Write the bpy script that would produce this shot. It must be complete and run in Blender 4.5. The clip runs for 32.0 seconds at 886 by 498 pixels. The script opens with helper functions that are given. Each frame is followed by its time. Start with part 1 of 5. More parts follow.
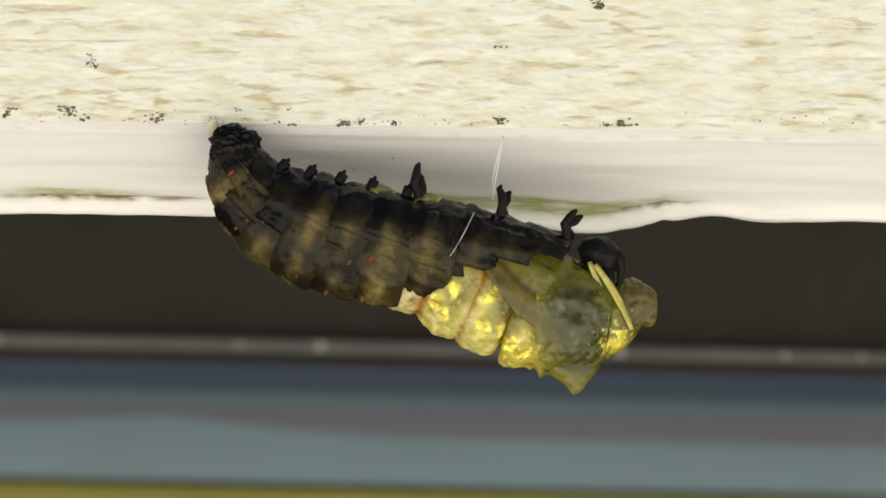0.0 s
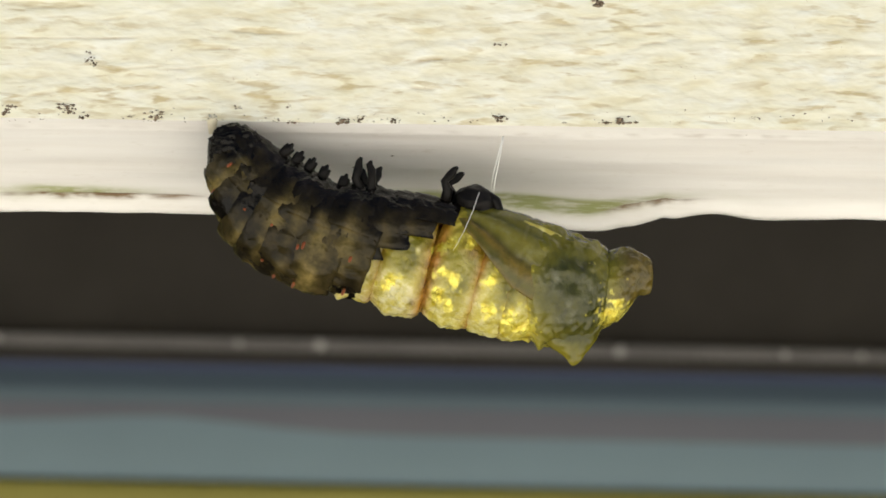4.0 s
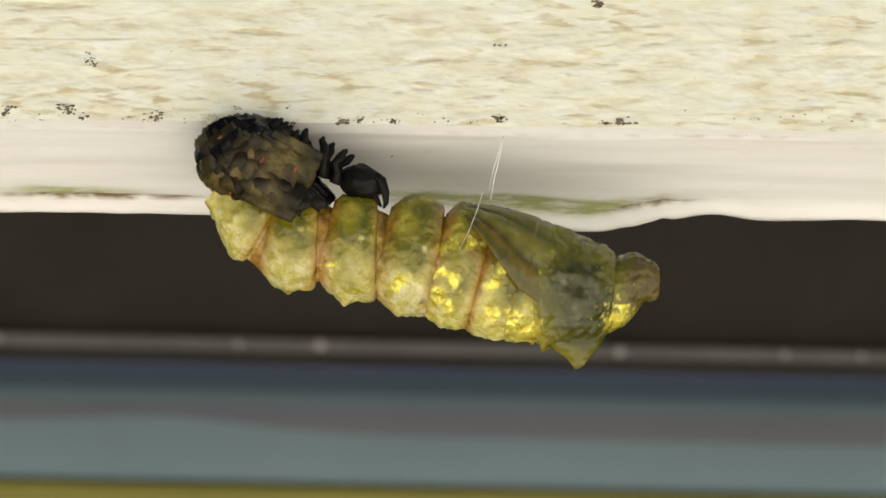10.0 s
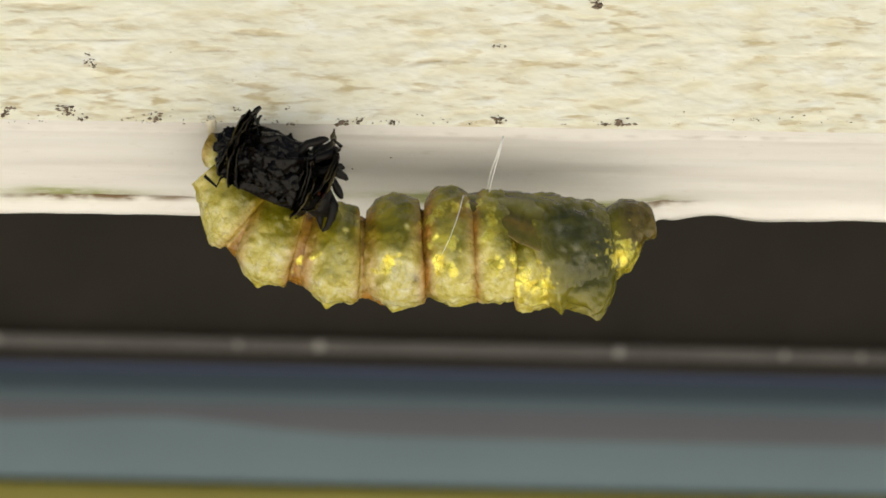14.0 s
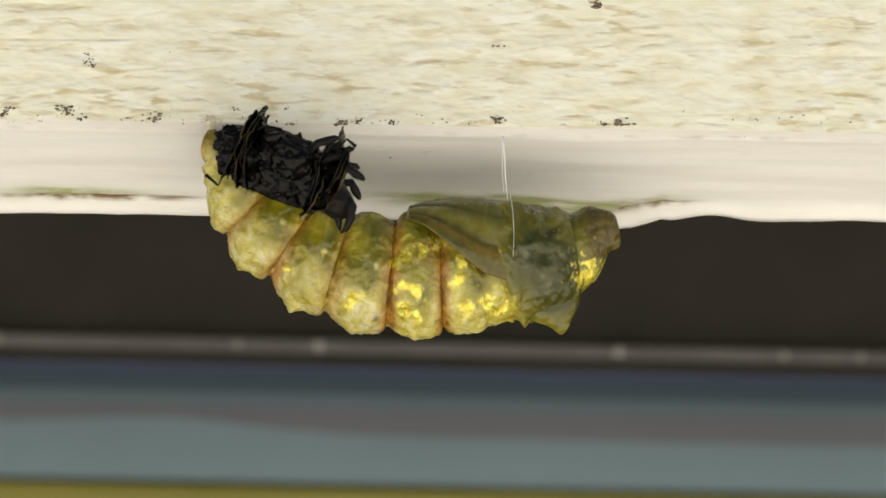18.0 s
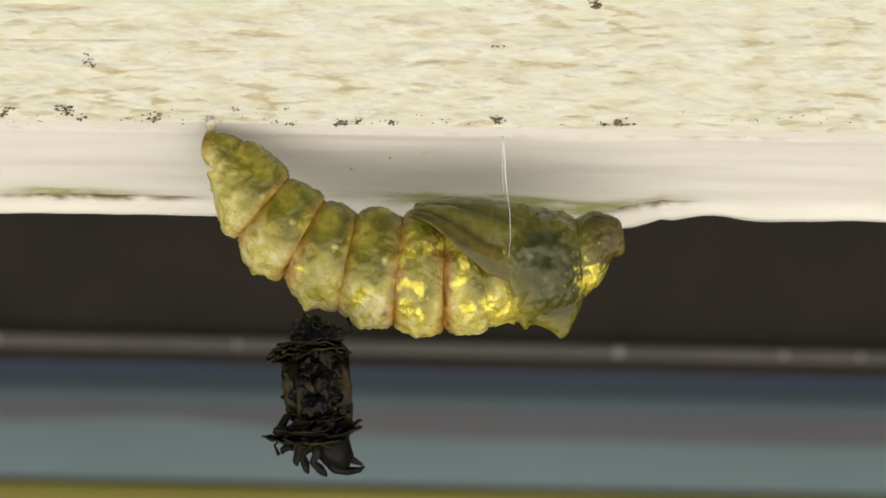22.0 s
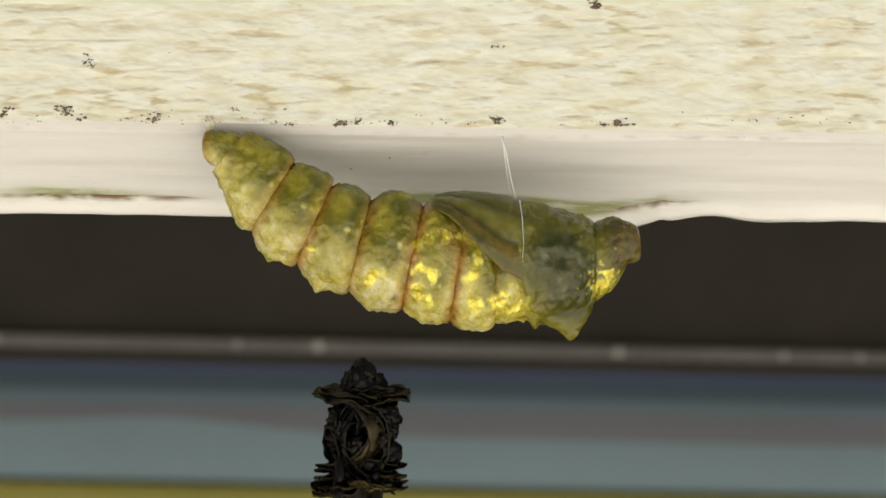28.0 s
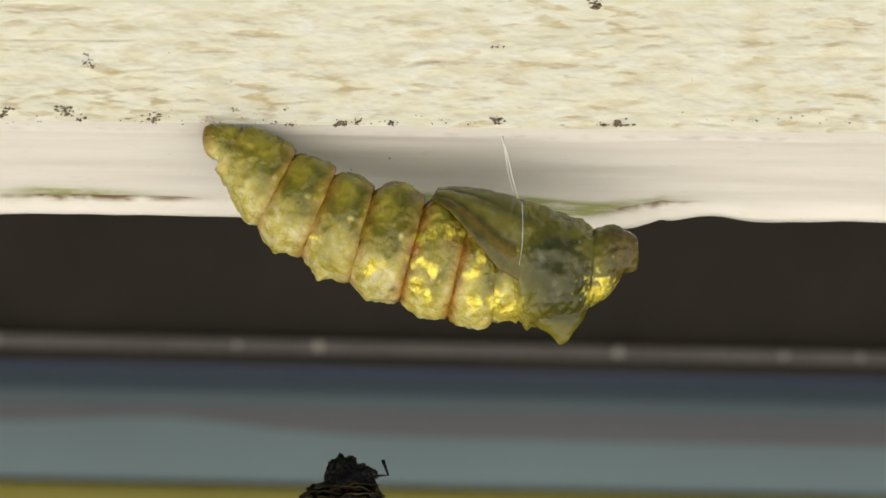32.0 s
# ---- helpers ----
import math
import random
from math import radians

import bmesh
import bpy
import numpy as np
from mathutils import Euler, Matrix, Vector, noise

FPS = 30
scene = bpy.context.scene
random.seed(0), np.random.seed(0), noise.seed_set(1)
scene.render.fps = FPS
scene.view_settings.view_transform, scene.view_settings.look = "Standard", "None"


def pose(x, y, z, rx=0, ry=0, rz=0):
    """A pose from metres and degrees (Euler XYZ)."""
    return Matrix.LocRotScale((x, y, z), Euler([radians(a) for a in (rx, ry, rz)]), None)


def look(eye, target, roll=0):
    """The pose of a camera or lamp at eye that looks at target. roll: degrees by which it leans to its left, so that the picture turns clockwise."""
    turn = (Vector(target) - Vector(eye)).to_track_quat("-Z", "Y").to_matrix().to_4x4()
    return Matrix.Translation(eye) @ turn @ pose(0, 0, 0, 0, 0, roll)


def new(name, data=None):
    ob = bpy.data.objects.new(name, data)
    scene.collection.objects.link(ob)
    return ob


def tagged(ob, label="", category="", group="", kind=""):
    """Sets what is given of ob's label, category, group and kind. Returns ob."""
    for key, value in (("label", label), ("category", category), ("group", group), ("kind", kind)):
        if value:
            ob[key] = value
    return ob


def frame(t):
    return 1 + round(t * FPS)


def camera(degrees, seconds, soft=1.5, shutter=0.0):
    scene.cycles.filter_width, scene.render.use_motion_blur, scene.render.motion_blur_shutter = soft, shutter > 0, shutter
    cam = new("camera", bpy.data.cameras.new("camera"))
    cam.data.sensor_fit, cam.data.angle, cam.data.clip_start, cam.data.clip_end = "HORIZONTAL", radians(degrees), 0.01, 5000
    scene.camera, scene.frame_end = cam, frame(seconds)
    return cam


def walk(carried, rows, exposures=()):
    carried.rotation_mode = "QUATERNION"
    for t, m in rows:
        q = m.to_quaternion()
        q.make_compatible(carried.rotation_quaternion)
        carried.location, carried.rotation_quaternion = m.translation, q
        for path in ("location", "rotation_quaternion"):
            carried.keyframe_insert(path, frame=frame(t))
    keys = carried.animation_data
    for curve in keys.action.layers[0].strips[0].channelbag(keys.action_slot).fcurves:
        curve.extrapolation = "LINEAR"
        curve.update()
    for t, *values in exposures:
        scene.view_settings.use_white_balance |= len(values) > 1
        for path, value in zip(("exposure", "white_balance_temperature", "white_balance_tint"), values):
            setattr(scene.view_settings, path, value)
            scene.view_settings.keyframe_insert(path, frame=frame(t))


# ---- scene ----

from math import atan2, cos, degrees, hypot, pi, sin, tan

# One unit of drawing: the animal's plane is laid out on a sheet of 1568 x 882 units, 28 units to the millimetre.
S = 1 / 28000
NEAR = 0.26                  # from the lens to the animal's plane
EDGE = 1.5                   # height of the board's lower front edge above the ground
TILT, LEAN = 15.0, 0.9
AHEAD = Vector((0, cos(radians(TILT)), sin(radians(TILT))))
ABOVE = Vector((0, -sin(radians(TILT)), cos(radians(TILT))))
EYE = Vector((0, 0.0008, EDGE)) - AHEAD * NEAR - ABOVE * (213 * S)
STAND = look(EYE, EYE + AHEAD, LEAN)
SHEET = STAND @ Matrix.Translation((0, 0, -NEAR))     # x right, y up, z towards the lens

# ---- camera ----
cam = camera(12.303, 32.0, soft=1.6)
cam.data.dof.use_dof = True
cam.data.dof.focus_distance = NEAR + 0.001
cam.data.dof.aperture_fstop = 72


def drift(dx, dy):
    return STAND @ Matrix.Translation((-dx * S, dy * S, 0))


SHIFT = [(0, 1.5, 3), (0.4, 1.5, -1.5), (3, 0.5, -1), (6, 0, -1), (9, 0, 0), (13, -1, 0), (14, -1.5, 2), (14.5, -1.5, 1), (17, -2.5, 1.5), (20, -3, 2), (28, -4, 2.5), (32, -4, 3)]
walk(cam, [(t, drift(dx, dy)) for t, dx, dy in SHIFT], [(0, 1.20, 6310, 10.2), (6, 1.18, 6360, 10.2), (10, 1.11, 6470, 10.2), (20, 1.10, 6490, 10.2), (32, 1.05, 6510, 10.2)])

# ---- light ----
SUN_HEIGHT, SUN_TURN = 52.0, 97.0      # turn: from the wall's outward side round to the right
world = bpy.data.worlds.new("sky")
scene.world = world
world.use_nodes = True
wn = world.node_tree.nodes
sky = wn.new("ShaderNodeTexSky")
sky.sky_type, sky.sun_disc = "NISHITA", False
sky.sun_elevation, sky.sun_rotation = radians(SUN_HEIGHT), radians(97)
wn["Background"].inputs["Strength"].default_value = 0.03
world.node_tree.links.new(sky.outputs[0], wn["Background"].inputs["Color"])
sun = new("sun", bpy.data.lights.new("sun", "SUN"))
sun.data.energy, sun.data.angle, sun.data.color = 5.0, radians(0.5), (1, 0.955, 0.85)
sun_from = Vector((cos(radians(SUN_HEIGHT)) * sin(radians(SUN_TURN)), -cos(radians(SUN_HEIGHT)) * cos(radians(SUN_TURN)), sin(radians(SUN_HEIGHT))))
sun.matrix_world = look(Vector((0, -1, 4)) + sun_from * 5, Vector((0, -1, 4)))


# ---- materials ----
class Mat:
    """A node material, built step by step."""

    def __init__(self, name):
        self.m = bpy.data.materials.new(name)
        self.m.use_nodes = True
        self.n, self.l = self.m.node_tree.nodes, self.m.node_tree.links
        self.b = self.n["Principled BSDF"]
        self.co = self.n.new("ShaderNodeTexCoord").outputs["Object"]

    def put(self, socket, value):
        if isinstance(value, bpy.types.NodeSocket):
            self.l.new(value, socket)
        elif isinstance(value, tuple) and len(value) == 3 and socket.type == "RGBA":
            socket.default_value = (*value, 1)
        else:
            socket.default_value = value

    def set(self, **kw):
        for k, v in kw.items():
            self.put(self.b.inputs[k.replace("_", " ")], v)
        return self

    def scaled(self, sx, sy, sz):
        q = self.n.new("ShaderNodeMapping")
        q.inputs["Scale"].default_value = (sx, sy, sz)
        self.l.new(self.co, q.inputs["Vector"])
        return q.outputs[0]

    def noise(self, scale, detail=4, rough=0.55, vec=None, distort=0.0):
        q = self.n.new("ShaderNodeTexNoise")
        q.inputs["Scale"].default_value, q.inputs["Detail"].default_value, q.inputs["Roughness"].default_value = scale, detail, rough
        q.inputs["Distortion"].default_value = distort
        self.l.new(vec or self.co, q.inputs["Vector"])
        return q.outputs["Fac"]

    def cells(self, scale, feature="DISTANCE_TO_EDGE", vec=None):
        q = self.n.new("ShaderNodeTexVoronoi")
        q.feature = feature
        q.inputs["Scale"].default_value = scale
        self.l.new(vec or self.co, q.inputs["Vector"])
        return q.outputs["Distance"]

    def ramp(self, fac, stops):
        q = self.n.new("ShaderNodeValToRGB")
        while len(q.color_ramp.elements) < len(stops):
            q.color_ramp.elements.new(0.5)
        for e, (p, c) in zip(q.color_ramp.elements, stops):
            e.position = p
            e.color = (*c, 1) if isinstance(c, tuple) else (c, c, c, 1)
        self.l.new(fac, q.inputs[0])
        return q.outputs["Color"]

    def mix(self, fac, a, b, how="MIX"):
        q = self.n.new("ShaderNodeMix")
        q.data_type, q.blend_type = "RGBA", how
        self.put(q.inputs[0], fac), self.put(q.inputs[6], a), self.put(q.inputs[7], b)
        return q.outputs[2]

    def math(self, op, a, b=0.0):
        q = self.n.new("ShaderNodeMath")
        q.operation, q.use_clamp = op, True
        self.put(q.inputs[0], a), self.put(q.inputs[1], b)
        return q.outputs[0]

    def paint(self, name):
        q = self.n.new("ShaderNodeAttribute")
        q.attribute_name = name
        return q.outputs["Fac"]

    def bump(self, height, strength, distance, normal=None):
        q = self.n.new("ShaderNodeBump")
        q.inputs["Strength"].default_value, q.inputs["Distance"].default_value = strength, distance
        self.l.new(height, q.inputs["Height"])
        if normal:
            self.l.new(normal, q.inputs["Normal"])
        self.l.new(q.outputs[0], self.b.inputs["Normal"])
        return q.outputs[0]


def siding_paint():
    k = Mat("cream_siding_paint")
    wave = k.noise(900, 3, 0.5, k.scaled(0.42, 1, 1), 0.35)
    fine = k.noise(4200, 3, 0.5, k.scaled(0.35, 1, 1))
    stroke = k.noise(1800, 3, 0.5, k.scaled(0.22, 1, 1), 0.25)
    where = k.noise(300, 3, 0.6, k.scaled(0.5, 1, 1))
    c = k.ramp(wave, [(0.30, (0.80, 0.735, 0.53)), (0.44, (0.86, 0.815, 0.645)), (0.56, (0.885, 0.85, 0.705)), (0.70, (0.915, 0.895, 0.79))])
    c = k.mix(k.ramp(k.noise(2300, 3, 0.5, k.scaled(0.3, 1, 1)), [(0.52, 0.0), (0.72, 0.28)]), c, (0.68, 0.60, 0.38))
    soft = k.ramp(k.noise(2600, 3, 0.5, k.scaled(0.3, 1, 1)), [(0.38, 0.5), (0.56, 1.0)])
    c = k.mix(k.math("MULTIPLY", k.math("MULTIPLY", k.ramp(stroke, [(0.53, 0.0), (0.62, 0.85)]), soft), k.ramp(where, [(0.42, 0.1), (0.58, 0.9)])), c, (0.54, 0.42, 0.20))
    c = k.mix(k.math("MULTIPLY", k.math("MULTIPLY", k.paint("worn"), soft), 0.9), c, (0.50, 0.385, 0.185))
    fleck = k.math("MULTIPLY", k.ramp(k.noise(6000, 2, 0.5), [(0.68, 0.0), (0.73, 0.7)]), k.ramp(k.noise(500, 3), [(0.52, 0.0), (0.66, 1.0)]))
    c = k.mix(fleck, c, (0.32, 0.19, 0.10))
    c = k.mix(k.math("MULTIPLY", k.ramp(k.noise(260, 3), [(0.45, 0.0), (0.7, 1.0)]), 0.14), c, (0.66, 0.60, 0.38))
    k.set(Base_Color=c, Roughness=0.55, Specular_IOR_Level=0.25)
    k.bump(fine, 0.12, 0.0001, k.bump(k.noise(1500, 2, 0.5, k.scaled(0.5, 1, 1), 0.2), 0.24, 0.0002, k.bump(wave, 0.3, 0.0003)))
    return k.m


def edge_paint():
    k = Mat("white_edge_paint")
    streak = k.noise(700, 5, 0.6, k.scaled(0.07, 1, 1))
    c = k.ramp(streak, [(0.25, (0.79, 0.745, 0.70)), (0.5, (0.845, 0.81, 0.775)), (0.75, (0.88, 0.855, 0.83))])
    c = k.mix(k.ramp(k.noise(1500, 5, 0.65, k.scaled(0.4, 1, 1)), [(0.6, 0.0), (0.75, 0.35)]), c, (0.60, 0.54, 0.46))
    ragged = k.ramp(k.noise(1900, 4, 0.6, k.scaled(0.3, 1, 1)), [(0.3, 0.35), (0.55, 1.0)])
    c = k.mix(k.math("MULTIPLY", k.paint("algae"), ragged), c, (0.30, 0.32, 0.10))
    c = k.mix(k.math("MULTIPLY", k.paint("crack"), ragged), c, (0.17, 0.10, 0.042))
    k.set(Base_Color=c, Roughness=0.5)
    k.bump(streak, 0.25, 0.0002)
    return k.m


def plain(name, colour, rough=0.6, metal=0.0, vary=0.15, scale=60.0, bump=0.0002, gloss=0.3):
    k = Mat(name)
    v = k.noise(scale, 4)
    lo, hi = tuple(x * (1 - vary) for x in colour), tuple(min(1, x * (1 + vary)) for x in colour)
    k.set(Base_Color=k.ramp(v, [(0.3, lo), (0.7, hi)]), Roughness=rough, Metallic=metal, Specular_IOR_Level=gloss)
    k.bump(k.noise(scale * 6, 3), 0.2, bump)
    return k.m


def pupa_skin():
    """Mottled green above, cream below, with gilt patches, tan seams, cracks and a bluish tone that partly paints
    reflections, all from the marks on the mesh.
    """
    k = Mat("pupa_skin")
    broad, mid, fine = k.noise(420, 4), k.noise(1300, 5, 0.6), k.noise(5200, 4, 0.6)
    blot = k.noise(640, 3, 0.5, None, 0.5)
    warp = k.n.new("ShaderNodeTexNoise")
    warp.inputs["Scale"].default_value = 1400
    k.l.new(k.co, warp.inputs["Vector"])
    bent = k.n.new("ShaderNodeVectorMath")
    bent.operation = "MULTIPLY_ADD"
    k.l.new(warp.outputs["Color"], bent.inputs[0])
    bent.inputs[1].default_value = (0.0009, 0.0009, 0.0009)
    k.l.new(k.co, bent.inputs[2])
    plates = k.cells(1500, vec=bent.outputs[0])
    crack = k.ramp(plates, [(0.0, 1.0), (0.06, 0.0)])
    green = k.ramp(blot, [(0.30, (0.088, 0.085, 0.004)), (0.46, (0.168, 0.146, 0.007)), (0.60, (0.26, 0.217, 0.012)), (0.74, (0.36, 0.30, 0.024))])
    green = k.mix(k.paint("calm"), green, k.ramp(broad, [(0.35, (0.106, 0.094, 0.006)), (0.65, (0.148, 0.128, 0.009))]))
    cream = k.ramp(mid, [(0.30, (0.40, 0.33, 0.035)), (0.46, (0.50, 0.425, 0.085)), (0.58, (0.60, 0.53, 0.17)), (0.7, (0.72, 0.66, 0.34))])
    pale = k.math("ADD", k.paint("pale"), k.math("MULTIPLY", k.math("SUBTRACT", k.math("SUBTRACT", blot, 0.48), k.paint("calm")), 0.5))
    c = k.mix(pale, green, cream)
    c = k.mix(k.math("MULTIPLY", k.math("MULTIPLY", crack, k.paint("pale")), k.ramp(broad, [(0.50, 0.0), (0.62, 0.5)])), c, (0.16, 0.12, 0.03))
    c = k.mix(k.math("MULTIPLY", k.paint("dark"), 0.9), c, k.ramp(mid, [(0.35, (0.018, 0.023, 0.006)), (0.65, (0.044, 0.046, 0.009))]))
    # pale bluish tone; on the thorax it also paints in glossy reflections
    c = k.mix(k.math("MULTIPLY", k.paint("blue"), k.ramp(mid, [(0.38, 0.0), (0.62, 0.8)])), c, (0.56, 0.54, 0.43))
    c = k.mix(k.math("MULTIPLY", k.paint("pink"), k.ramp(broad, [(0.30, 0.7), (0.5, 1.0)])), c, k.ramp(mid, [(0.35, (0.17, 0.075, 0.008)), (0.6, (0.40, 0.195, 0.03))]))
    flake = k.math("MULTIPLY", k.paint("gold"), k.ramp(mid, [(0.3, 0.75), (0.5, 1.0)]))
    shard = k.cells(2700, vec=bent.outputs[0])
    c = k.mix(flake, c, k.ramp(mid, [(0.35, (0.62, 0.47, 0.02)), (0.6, (0.90, 0.80, 0.14))]))
    c = k.mix(k.math("MULTIPLY", k.math("MULTIPLY", k.ramp(shard, [(0.0, 1.0), (0.07, 0.0)]), k.paint("gold")), k.ramp(blot, [(0.45, 0.0), (0.56, 0.85)])), c, (0.17, 0.11, 0.012))
    rough = k.math("SUBTRACT", k.ramp(mid, [(0.3, 0.13), (0.7, 0.27)]), k.math("MULTIPLY", k.paint("dark"), 0.05))
    k.set(Base_Color=c, Roughness=rough, Specular_IOR_Level=k.math("SUBTRACT", 0.38, k.math("MULTIPLY", k.paint("dark"), 0.12)), Metallic=k.math("MULTIPLY", flake, 0.45),
          Subsurface_Weight=0.12, Subsurface_Scale=0.0005, Coat_Weight=0.22, Coat_Roughness=0.07)
    k.b.inputs["Subsurface Radius"].default_value = (1.0, 0.8, 0.2)
    ease = k.math("SUBTRACT", 1.0, k.math("MULTIPLY", k.paint("calm"), 0.75))
    pucker = k.bump(k.math("MULTIPLY", k.cells(700, "SMOOTH_F1", bent.outputs[0]), ease), 0.6, 0.0007)
    pucker = k.bump(k.math("MULTIPLY", k.noise(1300, 2, 0.5, None, 0.4), ease), 0.38, 0.0003, pucker)
    pucker = k.bump(k.ramp(plates, [(0.0, 0.0), (0.10, 1.0)]), 0.15, 0.0001, pucker)
    k.bump(fine, 0.12, 0.00005, pucker)
    return k.m


def larval_skin():
    k = Mat("larval_skin")
    broad, mid, fine = k.noise(330, 4), k.noise(1300, 5, 0.6), k.noise(4500, 4)
    dark = k.ramp(mid, [(0.35, (0.003, 0.0024, 0.002)), (0.6, (0.0065, 0.005, 0.0036)), (0.8, (0.015, 0.011, 0.007))])
    band = k.math("MULTIPLY", k.paint("band"), k.ramp(broad, [(0.32, 0.25), (0.6, 1.0)]))
    c = k.mix(band, dark, k.ramp(mid, [(0.3, (0.105, 0.083, 0.022)), (0.7, (0.24, 0.175, 0.062))]))
    k.set(Base_Color=c, Roughness=k.ramp(mid, [(0.35, 0.07), (0.65, 0.24)]), Specular_IOR_Level=0.15)
    k.bump(fine, 0.4, 0.00006, k.bump(k.noise(900, 3, 0.5, None, 0.6), 0.5, 0.0003))
    return k.m


SIDING, TRIM = siding_paint(), edge_paint()
PUPA, LARVA = pupa_skin(), larval_skin()
HORNY = plain("black_shell", (0.008, 0.0065, 0.0055), 0.42, 0, 0.4, 900, 0.0001, 0.14)
ORANGE = plain("orange_wart", (0.20, 0.05, 0.014), 0.3, 0, 0.3, 2000, 0.00005)
SILK = plain("silk", (0.85, 0.83, 0.78), 0.35, 0, 0.05, 900, 0.00001)
SPECK = plain("dirt", (0.22, 0.165, 0.115), 0.9, 0, 0.5, 1500, 0.0001, 0.0)
BRONZE = plain("dark_bronze", (0.032, 0.029, 0.0255), 0.85, 0, 0.12, 90, 0.0002, 0.05)
BEAD = plain("grey_bead", (0.098, 0.092, 0.092), 0.6, 0.0, 0.15, 160)
BOUNCE_CONCRETE = plain("bounce_concrete", (0.66, 0.64, 0.59), 0.9, 0, 0.1, 2, 0.002)
LAWN = plain("lawn", (0.05, 0.075, 0.025), 0.9, 0, 0.3, 3, 0.01)
OLIVE = plain("olive_sill", (0.21, 0.19, 0.045), 0.7, 0, 0.1, 40)


# ---- mesh helpers ----
def mesh_of(name, verts, faces, material, marks=None, smooth=True):
    me = bpy.data.meshes.new(name)
    me.from_pydata([tuple(v) for v in verts], [], faces)
    if smooth:
        me.polygons.foreach_set("use_smooth", [True] * len(me.polygons))
    for key, values in (marks or {}).items():
        me.attributes.new(key, "FLOAT", "POINT").data.foreach_set("value", values)
    me.materials.append(material)
    me.update()
    return me


def part(name, me, parent, label=""):
    ob = new(name, me)
    ob.parent = parent
    return tagged(ob, label) if label else ob


def thing(name, label, category, m=None, group="", kind=""):
    ob = new(name)
    ob.empty_display_size = 0.005
    ob.matrix_world = m if m else Matrix()
    return tagged(ob, label, category, group, kind)


def lattice(rings, closed=True, caps=True):
    """Faces over rings of equal count, joined along; closed round; capped at both ends by a middle point that is added to the verts."""
    n, verts, faces = len(rings[0]), [v for r in rings for v in r], []
    for i in range(len(rings) - 1):
        for j in range(n if closed else n - 1):
            a, b = i * n + j, i * n + (j + 1) % n
            faces.append((a, b, b + n, a + n))
    if caps:
        for i, flip in ((0, True), (len(rings) - 1, False)):
            mid = sum((Vector(v) for v in rings[i]), Vector()) / n
            verts.append(mid)
            for j in range(n):
                f = (i * n + j, i * n + (j + 1) % n, len(verts) - 1)
                faces.append(f[::-1] if flip else f)
    return verts, faces


def box_mesh(name, x0, x1, y0, y1, z0, z1, material, bevel=0.0):
    bm = bmesh.new()
    bmesh.ops.create_cube(bm, size=1)
    for v in bm.verts:
        v.co = Vector(((x0 + x1) / 2 + v.co.x * (x1 - x0), (y0 + y1) / 2 + v.co.y * (y1 - y0), (z0 + z1) / 2 + v.co.z * (z1 - z0)))
    if bevel:
        bmesh.ops.bevel(bm, geom=bm.edges[:], offset=bevel, segments=3, affect="EDGES", profile=0.5)
    me = bpy.data.meshes.new(name)
    bm.to_mesh(me)
    bm.free()
    me.materials.append(material)
    return me


def spread(pts, f):
    """The point at the fraction f along a list of points, by their count."""
    g = min(max(f, 0), 1) * (len(pts) - 1)
    i = min(int(g), len(pts) - 2)
    a, b = pts[i], pts[i + 1]
    return tuple(p + (q - p) * (g - i) for p, q in zip(a, b))


def bell(d):
    return math.exp(-d * d)


# ---- the wall: one board with a rough face and a painted lower edge ----
SLOPE = 0.3


def ray_down(x, y):
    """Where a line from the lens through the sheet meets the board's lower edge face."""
    p = SHEET @ Vector(((x - 784) * S, (441 - y) * S, 0))
    d = p - STAND.translation
    t = (EDGE - SLOPE * EYE.y - EYE.z) / (d.z + SLOPE * d.y)
    return EYE + d * t


def ray_face(x, y):
    p = SHEET @ Vector(((x - 784) * S, (441 - y) * S, 0))
    d = p - STAND.translation
    return EYE + d * (-EYE.y / d.y)


def face_relief(x, z):
    """Rough sawn fibres under thick paint: depth out of the face, and how far the paint is worn off."""
    w = noise.noise(Vector((x * 150, 7.7, z * 300)))
    a = noise.fractal(Vector((x * 380, 3.1, z * 1000 + 0.9 * w)), 1.0, 2.1, 3)
    c = noise.noise(Vector((x * 1100, 5.5, z * 2600)))
    n1 = noise.noise(Vector((x * 190 + 0.7 * w, 1.3, z * 2100 + 1.3 * w)))
    n2 = noise.noise(Vector((x * 330, 6.3, z * 2500 + 1.2 * w)))
    patch = max(0, 0.45 + 1.3 * noise.noise(Vector((x * 100, 2.2, z * 240))))
    mark = min(1, max(0, (n1 - 0.44) * 6)) * patch + min(1, max(0, (n2 - 0.50) * 5.0)) * 0.7
    h = 0.00005 * a + 0.000008 * c - 0.00005 * mark
    return h, min(1, max(0, mark * (0.8 + 0.5 * c)))


